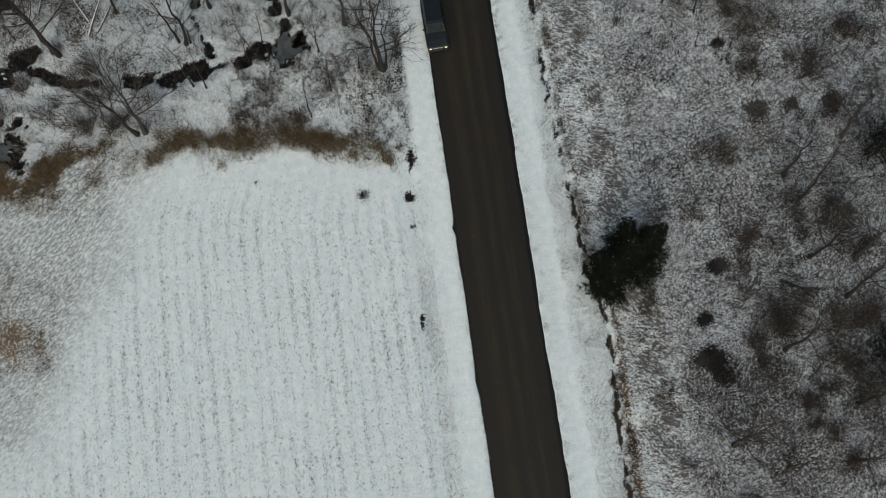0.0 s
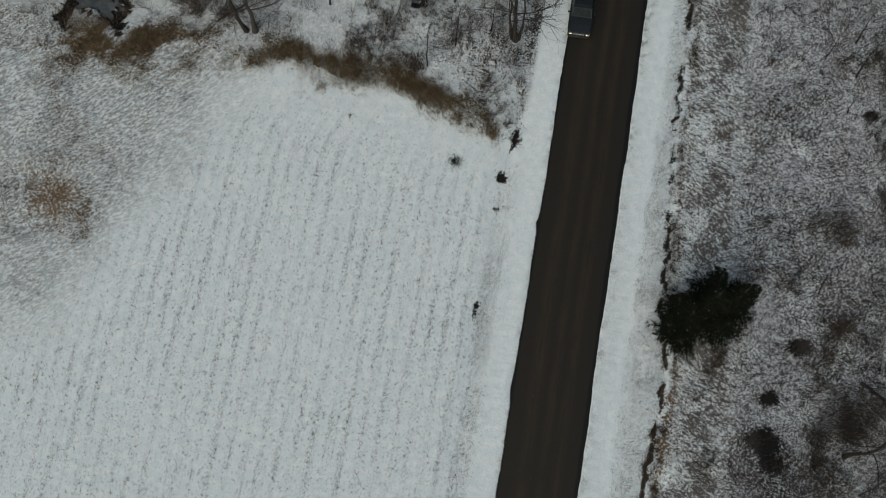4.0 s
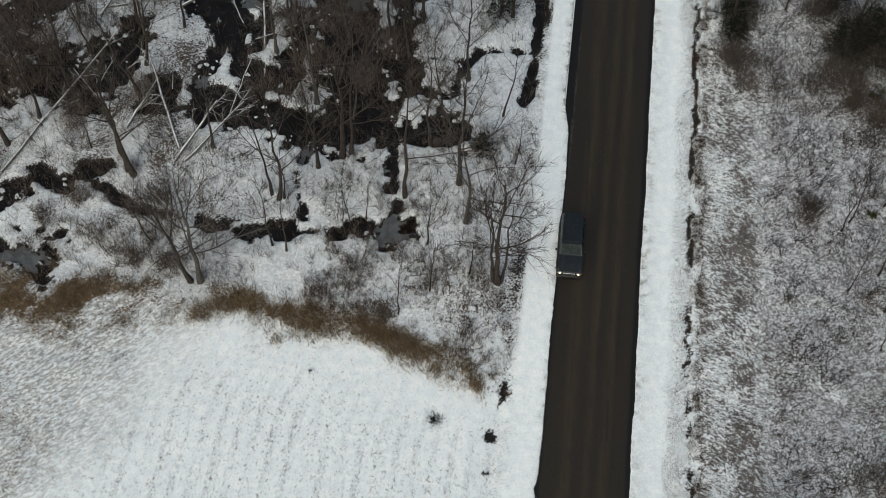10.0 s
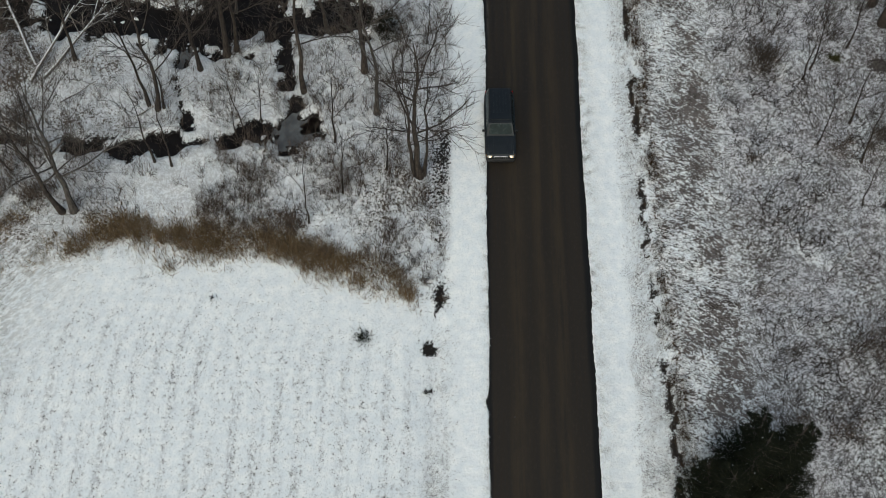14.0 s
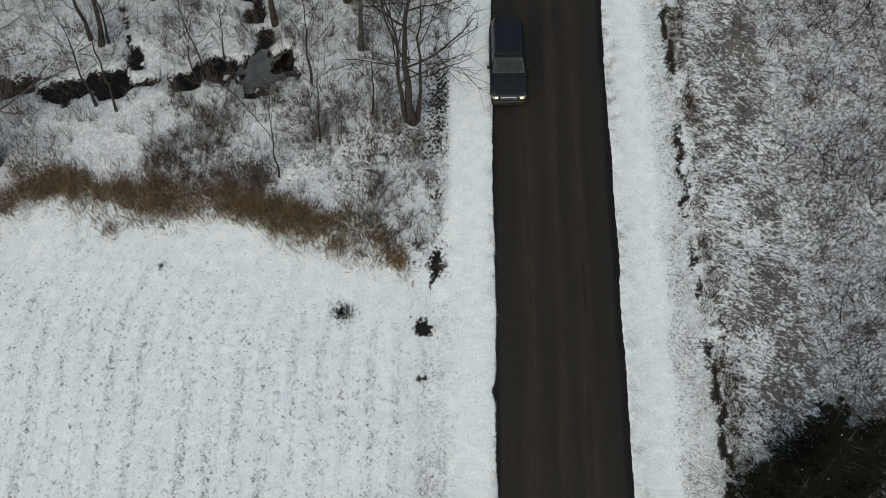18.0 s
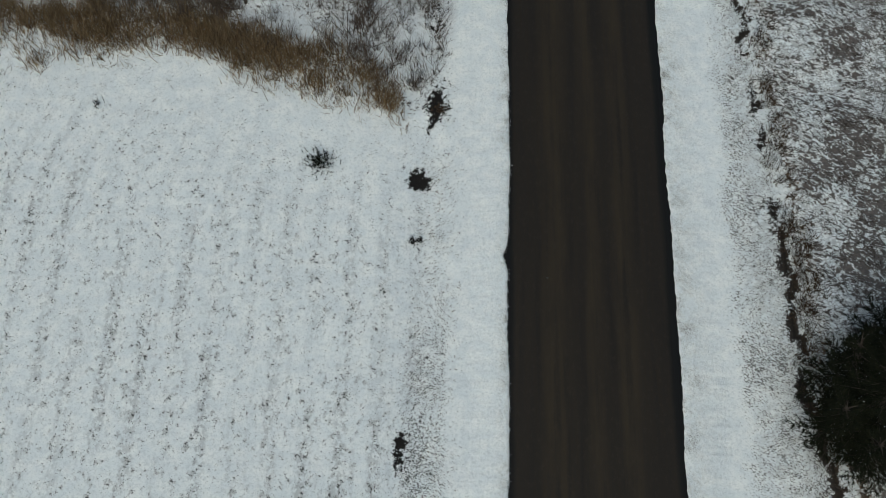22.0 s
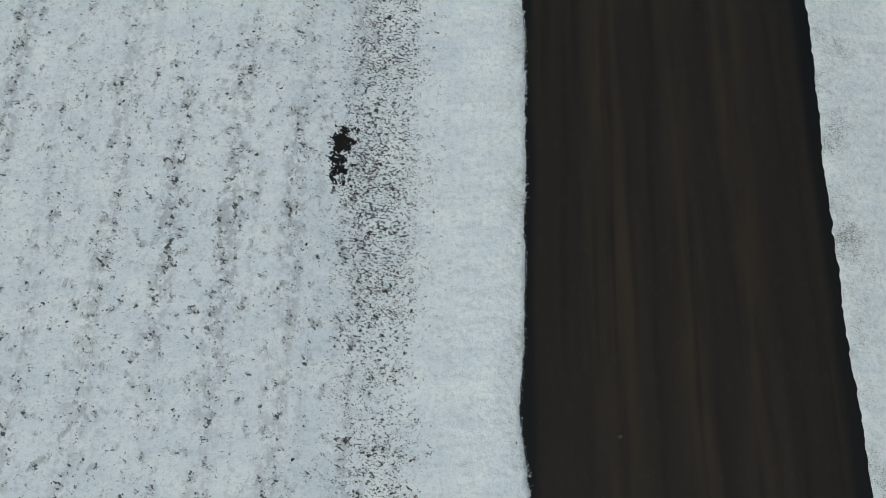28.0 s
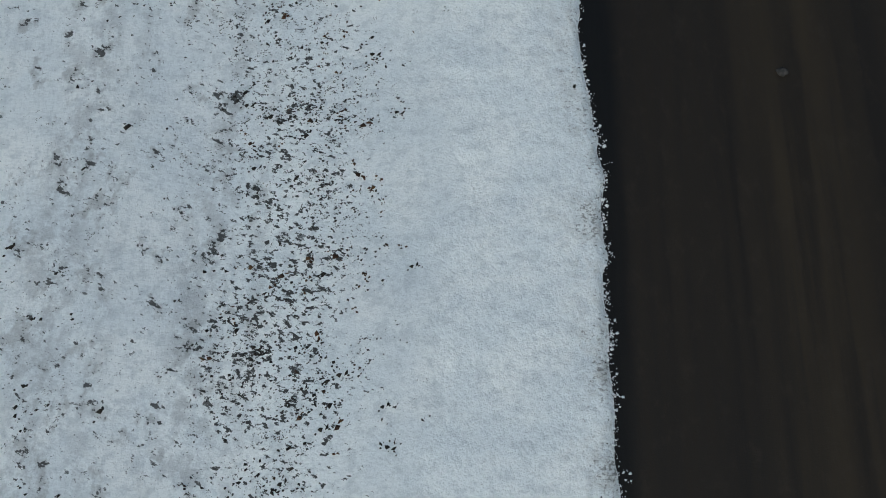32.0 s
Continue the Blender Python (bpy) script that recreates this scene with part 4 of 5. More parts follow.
conifer(-6.5, 40.5, 5.0, 2.0, 15, "dark evergreen at the marsh edge", 1.0)
conifer(12.4, 42.2, 4.6, 1.9, 16, "dark evergreen beside the road verge", 1.4, ((0.0, 0.0, 1.0, 1.0), (0.4, -2.2, 0.8, 0.8), (0.9, 1.8, 0.9, 0.9)))
conifer(22.6, 40.6, 6.5, 2.6, 17, "ragged dark evergreen in the thicket", 1.0, ((0.0, 0.0, 1.0, 1.0), (-1.8, -1.2, 0.8, 0.9), (1.9, 0.6, 0.9, 0.9)))
conifer(20.9, 44.8, 7.0, 2.4, 18, "ragged dark evergreen among brown brush", 0.6)


def ice_sheet(x, y, radius, seed):
    n = 72
    a = np.arange(n) * 2 * math.pi / n
    r = radius * (0.15 + 1.5 * ripple(np.cos(a) * 1.5 + seed, np.sin(a) * 1.5, 0.7, seed, 4))
    rim = np.stack([x + r * np.cos(a), y + 0.8 * r * np.sin(a)], -1)
    v = np.concatenate([np.c_[rim, np.full(n, -0.445)], np.c_[rim, np.full(n, -0.47)], [(x, y, -0.445)]])
    k = np.arange(n)
    j = np.roll(k, -1)
    ob = mesh_object("ice_sheet", v, np.concatenate([np.stack([k, j, k * 0 + 2 * n], -1), np.stack([k + n, j + n, j], -1), np.stack([k + n, j, k], -1)]), MAT_ICE)
    tagged(ob, "thin grey ice sheet lying on the black marsh water", "ice", "ice sheets")


for k, (x, y, r) in enumerate(((-12.3, 19.2, 1.9), (-10.9, 19.3, 1.0), (-20.2, 25.0, 0.8), (-20.4, 23.6, 0.8), (-20.2, 22.2, 0.8), (-19.8, 20.8, 0.7), (-39.2, 13.0, 2.2), (-29.5, 30.6, 0.8), (-26.9, 39.6, 1.3), (-14.2, 24.2, 0.6), (-18.5, 40.5, 1.0), (-13.3, 21.6, 0.5))):
    ice_sheet(x, y, r, 40 + k)


def log(x0, y0, x1, y1, z1, thick, seed, label="pale fallen trunk lying across the marsh, dusted with snow", mat=None):
    mat = mat or MAT_LOG
    rng = np.random.default_rng(seed)
    ob = new("fallen_log")
    z0 = float(ground_height(x0, y0)) + thick
    ob.location = (x0, y0, z0)
    tagged(ob, label, "fallen log", group="fallen trunks")
    end = np.array([x1 - x0, y1 - y0, z1])
    pts = np.array([end * k / 6 + rng.normal(0, 0.03, 3) * (0 < k < 6) for k in range(7)])
    v, f = tube(pts, np.linspace(thick, thick * 0.55, 7), 7)
    mesh_object("trunk", v, f, mat, ob, smooth=True)
    for _ in range(5):
        k = rng.uniform(0.3, 0.95)
        d = end / np.linalg.norm(end) + rng.normal(0, 0.5, 3)
        v, f = gather(branch_set(rng, end * k, d / np.linalg.norm(d), rng.uniform(0.8, 2.2), thick * 0.35, 1, 0.01))
        tagged(mesh_object("broken_branch", v, f, mat, ob), kind="stuff")


THICKET_LOGS = ((27.3, -2.8, 29.6, -1.9), (25.0, -12.3, 27.2, -12.7), (26.4, -9.8, 28.6, -11.5), (15.2, 38.2, 17.6, 39.6), (22.5, 38.0, 25.2, 37.0), (26.3, -8.5, 28.1, -9.6), (28.6, -20.2, 31.0, -19.4), (21.0, 9.0, 22.6, 10.4))
LOGS = ((-44.2, 35.6, -34.0, 38.3), (-33.0, 37.7, -26.6, 43.0), (-40.7, 31.1, -39.4, 41.5), (-39.3, 35.9, -37.1, 41.7), (-42.7, 19.8, -37.3, 33.9),
        (-38.0, 32.9, -35.3, 40.2), (-29.8, 23.8, -34.3, 32.5), (-34.3, 25.1, -32.8, 29.9), (-29.1, 22.6, -25.6, 28.4), (-29.9, 22.4, -27.5, 27.8), (-31.5, 19.9, -28.3, 17.5), (-24.6, 31.2, -27.0, 42.9))
rng = np.random.default_rng(77)
MORE = tuple((x, y, x + r * math.cos(a), y + r * math.sin(a)) for x, y, r, a in zip(rng.uniform(-46, -22, 16), rng.uniform(19, 42, 16), rng.uniform(2.5, 6.0, 16), rng.uniform(0.2, 2.6, 16)))
for k, q in enumerate(THICKET_LOGS):
    log(*q, 0.3, 0.16 if k == 5 else 0.06, 950 + k, "dark rotting log on the thicket floor" if k == 5 else "pale broken limb lying in the thicket", MAT_BARK if k == 5 else MAT_LOG)
for k, q in enumerate(LOGS + MORE):
    log(*q, 0.5 if k % 3 else 1.2, 0.135 if k < 12 else 0.06, 900 + k)


# ---- brush, grass, weeds, stubble ----
def laid(rng):
    """A clump of stems pressed down by snow, all lying one way."""
    out = []
    for _ in range(9):
        p = rng.normal(0, 0.12, 3) * (1.9, 0.9, 0)
        d = np.array([rng.choice((-1.0, 1.0)) * rng.uniform(0.5, 1.0), rng.normal(0.0, 0.4), rng.uniform(0.1, 0.5)])
        out.append(taper([p, p + d / np.linalg.norm(d) * rng.uniform(0.15, 0.45)], rng.uniform(0.009, 0.020)))
    return gather(out)


rng = np.random.default_rng(7)
BRUSH = [sprig(rng, 6, 1.5, 0.8, 0.0135, 2, 0.24) for _ in range(14)]
THIN = [sprig(rng, 9, 1.1, 0.75, 0.0085, 1, 0.2) for _ in range(12)]
FINE = [sprig(rng, 3, 1.35, 1.0, 0.0165, 2, 0.36) for _ in range(16)]
LAID = [laid(rng) for _ in range(14)]
TUFT = [sprig(rng, 16, 0.55, 1.0, 0.016, 0, 0.3, 1, 0.25) for _ in range(10)]
STRAW = [sprig(rng, 9, 0.80, 0.7, 0.0155, 0, 0.3, 1, 0.30) for _ in range(14)]
WEED = [sprig(rng, 11, 0.55, 1.3, 0.014, 0, 0.3, 1, 0.45) for _ in range(12)]


def wild_west(x, y):
    dry = water_depth(x, y) < 0.1
    return ease(-field_depth(x, y), 0.6, 2.5) * dry


def marsh_chance(x, y):
    return ease(-field_depth(x, y), 0.6, 2.5) * (water_depth(x, y) < 2.6) * (1 - 0.3 * ease(-x, 29, 33) * ease(y, 23, 27)) * ease(y, 10, 13) * (0.12 + 0.88 * ease(ripple(x, y, 4, 61) + 0.15 * ease(-x, 21, 25) * (1 - ease(y, 23, 27)) + 0.25 * np.exp(-(((x + 21) / 4) ** 2) - ((y - 36) / 5) ** 2), 0.38, 0.62)) * (0.5 + 0.5 * np.maximum(ease(y, 24, 32), ease(-x, 24, 30)))


pts = spread_points(rng, 10500, -60, -2.6, 9, 56, marsh_chance)
scatter("marsh_brush", BRUSH, pts, rng.uniform(0.5, 1.2, len(pts)), MAT_BRUSH, "thin leafless brush scattered over the snowy marsh", "brush", rng)
pts = spread_points(rng, 6400, -18, -2.6, 6, 30, lambda x, y: wild_west(x, y) * (1 - 0.7 * ease(y, 15, 20)) * (0.14 + 0.86 * ease(ripple(x, y, 3, 62), 0.35, 0.65)) * (1 - 0.7 * ease(x, -4.0, -3.2)))
scatter("roadside_brush", THIN, pts, rng.uniform(0.6, 1.2, len(pts)), MAT_BRUSH, "brown leafless brush at the field corner", "brush", rng)
pts = spread_points(rng, 13500, 14, 43, -45, 56, lambda x, y: ease(ditch_off(x, y), 4, 8) * (0.40 + 0.60 * ease(ripple(x, y, 4, 63), 0.35, 0.65)) * (water_depth(x, y) < 0.0))
scatter("thicket_brush", FINE, pts, rng.uniform(0.55, 1.5, len(pts)), MAT_STEM, "grey leafless saplings and brush growing through snow", "brush", rng)
pts = spread_points(rng, 15000, 9.9, 19, -46, 56, lambda x, y: ease(ditch_off(x, y), 0.1, 0.6) * (1 - ease(ditch_off(x, y), 3.8, 7.5)) * (0.15 + 0.85 * ease(slant(x, y, 0.9, 0.32, 25, 4), 0.42, 0.58)))
scatter("roadside_weeds", LAID, pts, rng.uniform(0.5, 1.15, len(pts)), MAT_STEM, "flattened dead weeds with snow between them", "weeds", rng, 0.02, 0.5, way=-0.47)
pts = spread_points(rng, 17000, 9.0, 12.9, -46, 56, lambda x, y: np.exp(-(((ditch_off(x, y) - 0.45) / 0.42) ** 2)) * (0.15 + 0.85 * ease(ripple(x, y, 1.3, 71, 4), 0.38, 0.6)))
scatter("ditch_grass", TUFT, pts, rng.uniform(0.35, 0.9, len(pts)), MAT_DITCH, "brown dead grass hanging over the dark ditch", "grass", rng)
pts = spread_points(rng, 6000, 8.3, 11.5, -46, 56, lambda x, y: ease(x, 8.3, 9.3) * (ditch_off(x, y) < 0.1) * ease(ripple(x, y, 0.9, 72), 0.42, 0.7))
scatter("verge_grass", TUFT, pts, rng.uniform(0.15, 0.35, len(pts)), MAT_WEED, "short grass tips showing through the verge snow", "grass", rng)


def hummock(rng):
    a = np.arange(9) * 2 * math.pi / 9
    r = rng.uniform(0.45, 1.3, 9)
    ring = np.stack([r * np.cos(a), r * np.sin(a), 0 * a], -1)
    v = np.concatenate([ring, ring * (0.75, 0.75, 1) + (0, 0, 0.5), [(rng.normal(0, 0.1), rng.normal(0, 0.1), 0.72)]]) * (0.3, 0.26, 0.3)
    k = np.arange(9)
    j = np.roll(k, -1)
    return v, np.concatenate([np.stack([k, j, j + 9], -1), np.stack([k, j + 9, k + 9], -1), np.stack([k + 9, j + 9, k * 0 + 18], -1)])


pts = spread_points(rng, 9000, -50, -5, 15, 48, lambda x, y: (water_depth(x, y) > 0.1) * np.exp(-((water_depth(x, y) / 0.8) ** 2)) * 0.6 * ease(ripple(x, y, 2.0, 75, 4), 0.5, 0.62))
scatter("snow_hummocks", [hummock(rng) for _ in range(8)], pts, 0.15 + 0.75 * rng.uniform(0, 1, len(pts)) ** 2, MAT_CLUMP, "snow-capped tussocks standing in the black marsh water", "snow", rng, level=-0.48)


pts = spread_points(rng, 6000, -4.2, -2.0, 6.5, 34, lambda x, y: np.exp(-(((x + 3.0 + 0.8 * (ripple(x, y, 1.5, 58) - 0.5)) / 0.4) ** 2)) * 0.35 * ease(ripple(x, y, 0.8, 77, 4), 0.45, 0.6))
scatter("bank_foot_grass", TUFT, pts, rng.uniform(0.2, 0.7, len(pts)), MAT_DITCH, "dark brown dead grass at the foot of the snow bank", "grass", rng)


def rim_chance(x, y):
    d = field_depth(x, y) + 0.8 * (ripple(x, y, 0.6, 78) - 0.5)
    return np.exp(-(((d + 1.0 + 1.6 * (ripple(x, y, 1.4, 31) - 0.5)) / 0.8) ** 2)) * (0.42 + 0.58 * ease(ripple(x, y, 1.6, 22), 0.35, 0.65)) * (0.4 + 0.6 * ease(ripple(x, y, 0.55, 97, 2), 0.42, 0.6)) * (1 - 0.3 * ease(x, -10, -6)) * (x < -4.1) * ease(x, -27, -23)


pts = spread_points(rng, 60000, -30, -2.8, 2, 15, rim_chance)
scatter("field_edge_grass", STRAW, pts, rng.uniform(0.45, 1.15, len(pts)), MAT_GRASS, "tan and rust dead grass along the field edge", "grass", rng)
pts = spread_points(rng, 19000, -60, -20, -30, 13, lambda x, y: ease(-field_depth(x, y) + 6.0 * (ripple(x, y, 3.5, 33, 5) - 0.5), -8.0, 9.0) * (0.15 + 0.85 * ease(ripple(x, y, 4.5, 23), 0.38, 0.68)))
scatter("meadow_grass", WEED, pts, rng.uniform(0.35, 0.8, len(pts)), MAT_WEED, "thin dead meadow grass poking through snow", "grass", rng)
pts = spread_points(rng, 16000, -50, -24, 3, 17, lambda x, y: ease(slant(x, y, 3.2, 1.1, 92, 4, 0.55), 0.46, 0.60) * np.exp(-(((x + 36) / 7.0) ** 2) - ((y - 0.12 * (x + 36) - 9.8) / 2.4) ** 2))
scatter("rust_grass_clumps", STRAW, pts, rng.uniform(0.5, 1.2, len(pts)), MAT_GRASS, "rust-brown grass clumps at the marsh edge", "grass", rng)


def clod(rng, bits, small=1.0):
    """A few low crumbs of leaf and soil lying together: flat uneven lumps."""
    out = []
    for _ in range(bits):
        size = rng.uniform(0.006, 0.024) * small * (1.6 if rng.uniform() < 0.12 else 1.0)
        a, c = rng.normal(0, 0.4), rng.normal(0, 0.02, 2) * (2.2, 1.0)
        k = np.array([(1, 0, 0), (0.2, 0.6, 0), (-0.9, 0.25, 0), (-0.3, -0.7, 0), (0.1, 0, 0.6)]) * rng.uniform(0.5, 1.3, (5, 3)) * size
        x, y = k[:, 0] * math.cos(a) - k[:, 1] * math.sin(a) + c[0], k[:, 0] * math.sin(a) + k[:, 1] * math.cos(a) + c[1]
        out.append((np.stack([x, y, k[:, 2] + 0.002], -1), np.array([[0, 1, 4], [1, 2, 4], [2, 3, 4], [3, 0, 4]])))
    return gather(out)


CLOD = [clod(rng, int(rng.integers(1, 6))) for _ in range(24)]
SCRAPS = [clod(rng, int(rng.integers(3, 9)), 0.55) for _ in range(24)]
LEAVES = [clod(rng, int(rng.integers(4, 8))) for _ in range(10)]


def row_chance(x, y):
    f = ease(field_depth(x, y), 0.0, 1.5) * ease(-x, 2.3, 3.0)
    return f * (0.22 + 0.78 * ease(np.sin(2 * math.pi * lane_of(x, y) / 1.22), 0.0, 1.0)) * (0.25 + 0.75 * ease(ripple(x, y, 1.2, 67), 0.3, 0.7))


pts = spread_points(rng, 26000, -11, -2.2, -24, 5, row_chance)
scatter("field_stubble", SCRAPS, pts, rng.uniform(0.3, 0.9, len(pts)), MAT_STUB, "broken stubble and leaf scraps in rows on the snowy field", "stubble", rng, -0.002, 0.5)
pts = spread_points(rng, 52000, -58, -2.5, -46, 10, row_chance)
scatter("far_field_stubble", CLOD, pts, rng.uniform(0.5, 1.5, len(pts)), MAT_STUB, "rows of broken stubble across the snowy field", "stubble", rng, -0.002, 0.5)


def verge_chance(x, y):
    a = np.exp(-(((x + 2.75) / 0.72) ** 2)) * (0.12 + 0.88 * ease(ripple(x, y, 0.7, 68), 0.35, 0.7))
    return np.clip(a + 0.5 * np.exp(-(((x + 3.5) / 0.4) ** 2) - ((y + 7.5) / 3.0) ** 2), 0, 1)


pts = spread_points(rng, 44000, -4.6, -1.2, -46, 8, verge_chance)
scatter("verge_litter", SCRAPS, pts, rng.uniform(0.4, 1.5, len(pts)), MAT_STUB, "dark leaf scraps in the shallow ditch beside the field", "litter", rng, -0.002, 0.5)
pts = spread_points(rng, 1500, -4.0, -1.6, -46, 7, lambda x, y: np.exp(-(((x + 2.5) / 0.6) ** 2)))
scatter("wet_leaves", LEAVES, pts, rng.uniform(0.5, 1.1, len(pts)), MAT_LEAF, "wet rust-brown leaves lying on the verge snow", "leaves", rng, -0.004)


# ---- bushes one could count ----
def dense_bush(name, x, y, radius, height, stems, seed, mat, label, group="", foot=0.2):
    rng = np.random.default_rng(seed)
    bush = new(name)
    bush.location = (x, y, float(ground_height(x, y)) - 0.05)
    tagged(bush, label, "bush", group)
    crowns = 3 if radius < 0.8 else 5
    for k in range(crowns):
        c = rng.normal(0, 0.42 * radius, 2)
        size = rng.uniform(0.7, 1.25) if crowns > 3 else 1.0
        v, f = sprig(rng, stems // crowns, height * size, radius / height * (0.75 if crowns > 3 else 1.3), 0.018 if crowns > 3 else 0.015, 4, 0.22, 2, foot)
        tagged(mesh_object("twig_crown", v + (c[0], c[1], 0), f, mat, bush), kind="stuff")
    return bush


rng = np.random.default_rng(61)
LOW_BUSHES = tuple((rng.uniform(19.5, 40), rng.uniform(-28, 22), rng.uniform(0.6, 1.5)) for _ in range(26))
BUSHES = ((23.2, 3.9, 2.0), (24.3, -11.3, 2.1), (28.2, -4.0, 2.4), (28.6, 14.8, 2.4), (33.1, 9.8, 2.5), (23.9, -13.1, 1.6), (33.1, -12.6, 2.0), (16.0, -22.8, 1.0), (28.1, -17.7, 1.4),
          (27.3, -21.6, 1.4), (14.5, 37.3, 2.6), (21.0, 36.3, 2.7), (23.7, 41.6, 3.0), (19.9, 44.6, 2.4), (13.0, 42.0, 2.4), (24.2, 33.7, 2.4), (17.8, 25.0, 1.8), (36.8, 13.0, 2.5), (27.5, 6.9, 1.2),
          (30.5, 6.8, 0.9), (34.2, 6.7, 1.4), (15.8, -8.8, 1.4), (15.2, -16.6, 1.2), (26.5, 39.0, 2.6), (20.0, -2.0, 1.0), (18.0, 3.5, 0.8), (16.8, 16.7, 0.9), (17.5, -1.0, 0.9), (14.0, -12.0, 1.1), (22.0, 39.0, 2.4), (21.2, 41.5, 2.4), (24.8, 40.0, 2.6), (25.5, 43.0, 2.8), (22.5, 35.8, 2.2), (12.9, 39.2, 1.8), (13.2, 37.6, 1.5), (28.5, 41.0, 2.6), (26.0, -13.0, 1.8), (29.2, -15.2, 2.2), (27.0, -10.2, 1.6), (31.0, -18.2, 2.2), (24.6, -16.3, 1.5), (30.6, -12.2, 2.0), (26.4, -19.4, 1.6), (31.5, -4.5, 2.0), (23.0, -7.5, 1.4)) + LOW_BUSHES
for k, (x, y, r) in enumerate(BUSHES):
    dense_bush("leafless_bush", x, y, r, r * 0.95, int(95 * r + 40) if r > 1.3 else int(60 * r + 10), 1200 + k, MAT_TWIG if k % 3 else MAT_BRUSH, "rounded leafless bush of fine brown twigs in the thicket", "thicket bushes")
WEST_BUSHES = ((-6.3, 10.5, 1.5), (-12.4, 12.2, 1.6), (-29.1, 15.4, 2.2), (-34.2, 14.8, 1.4), (-39.0, 16.3, 1.2), (-9.5, 27.5, 1.2), (-25.5, 15.3, 1.6), (-30.5, 19.0, 1.8), (-38.0, 25.0, 2.2), (-44.0, 28.0, 2.4), (-34.0, 29.0, 2.0), (-24.5, 31.0, 1.8), (-20.5, 33.5, 2.2), (-42.5, 31.5, 2.8), (-45.5, 34.0, 2.8), (-40.5, 28.5, 2.4), (-47.0, 29.5, 2.6), (-39.5, 33.5, 2.2), (-17.0, 31.5, 2.0), (-19.0, 38.5, 2.6), (-23.5, 38.0, 2.4), (-15.0, 36.5, 2.2), (-21.5, 29.5, 1.6), (-31.5, 14.0, 1.8), (-28.0, 13.2, 1.6), (-36.0, 18.0, 1.6), (-13.0, 33.0, 1.2), (-17.0, 12.6, 1.0))
for k, (x, y, r) in enumerate(WEST_BUSHES):
    dense_bush("leafless_bush", x, y, r, r * 1.1, int(60 * r + 30), 1300 + k, MAT_BRUSH, "open leafless shrub with arching stems in the marsh", "marsh bushes")
dense_bush("small_shrub", -7.12, 3.93, 0.46, 0.36, 190, 1401, MAT_NEEDLE, "small dark evergreen shrub alone in the snowy field", foot=0.55)
dense_bush("weed_clump", -3.48, 0.82, 0.30, 0.25, 90, 1402, MAT_STUB, "dark weed clump at the ditch edge")
dense_bush("weed_clump", -0.12, 0.0, 0.16, 0.16, 50, 1403, MAT_STUB, "dark weed clump at the road edge")
dense_bush("field_stalk", -16.46, 6.54, 0.10, 0.5, 12, 1404, MAT_STUB, "single dark stalk standing in the field")


# ---- grit along the road edge ----
pts = spread_points(rng, 2600, -0.45, 0.3, -30, 30, lambda x, y: np.exp(-(((x - west_edge(y) + 0.06) / 0.07) ** 2)))
scatter("road_grit", CLOD, pts, rng.uniform(0.3, 0.9, len(pts)), MAT_STUB, "dark grit on the edge of the ploughed snow", "grit", rng, level=0.035)
CRUMB = [(v * (1.0, 1.0, 1.6), f) for v, f in (clod(rng, 6) for _ in range(16))]
pts = spread_points(rng, 26000, -0.5, 0.3, -26, 8, lambda x, y: np.exp(-(((x - west_edge(y) + 0.03) / 0.035) ** 2)))
scatter("snow_crumbs", CRUMB, pts, rng.uniform(0.2, 0.7, len(pts)), MAT_CLUMP, "loose snow crumbs along the ploughed edge", "snow", rng, level=0.0)
dense_bush("green_tuft", 23.2, 24.9, 0.7, 0.5, 150, 1410, MAT_MOSS, "low olive-green tuft in the snowy thicket")
dense_bush("green_tuft", 24.0, 36.0, 0.8, 0.6, 150, 1411, MAT_MOSS, "olive-green tuft among dark thicket brush")
dense_bush("stump_clump", 25.3, 13.4, 0.4, 0.4, 120, 1412, MAT_STUB, "black broken stump with splinters in the thicket")


# ---- the parked car ----
def ring(y, half, z0, z1, cut):
    """A cross-section with cut corners, seen along y."""
    return [(-half + cut, y, z0), (half - cut, y, z0), (half, y, z0 + cut), (half, y, z1 - cut * 1.2), (half - cut * 1.6, y, z1), (-half + cut * 1.6, y, z1), (-half, y, z1 - cut * 1.2), (-half, y, z0 + cut)]


def loft(sections):
    bm = bmesh.new()
    rows = [[bm.verts.new(p) for p in s] for s in sections]
    for a, b in zip(rows, rows[1:]):
        for k in range(len(a)):
            bm.faces.new((a[k], a[(k + 1) % len(a)], b[(k + 1) % len(a)], b[k]))
    bm.faces.new(rows[0])
    bm.faces.new(rows[-1][::-1])
    return bm


def block(sx, sy, sz, at, bevel=0.02, turn=(0, 0, 0)):
    bm = bmesh.new()
    bmesh.ops.create_cube(bm, size=1.0, matrix=pose(*at, *turn) @ Matrix.Diagonal((sx, sy, sz, 1)))
    if bevel:
        bmesh.ops.bevel(bm, geom=bm.edges[:], offset=bevel, segments=2, affect="EDGES", profile=0.5)
    return bm


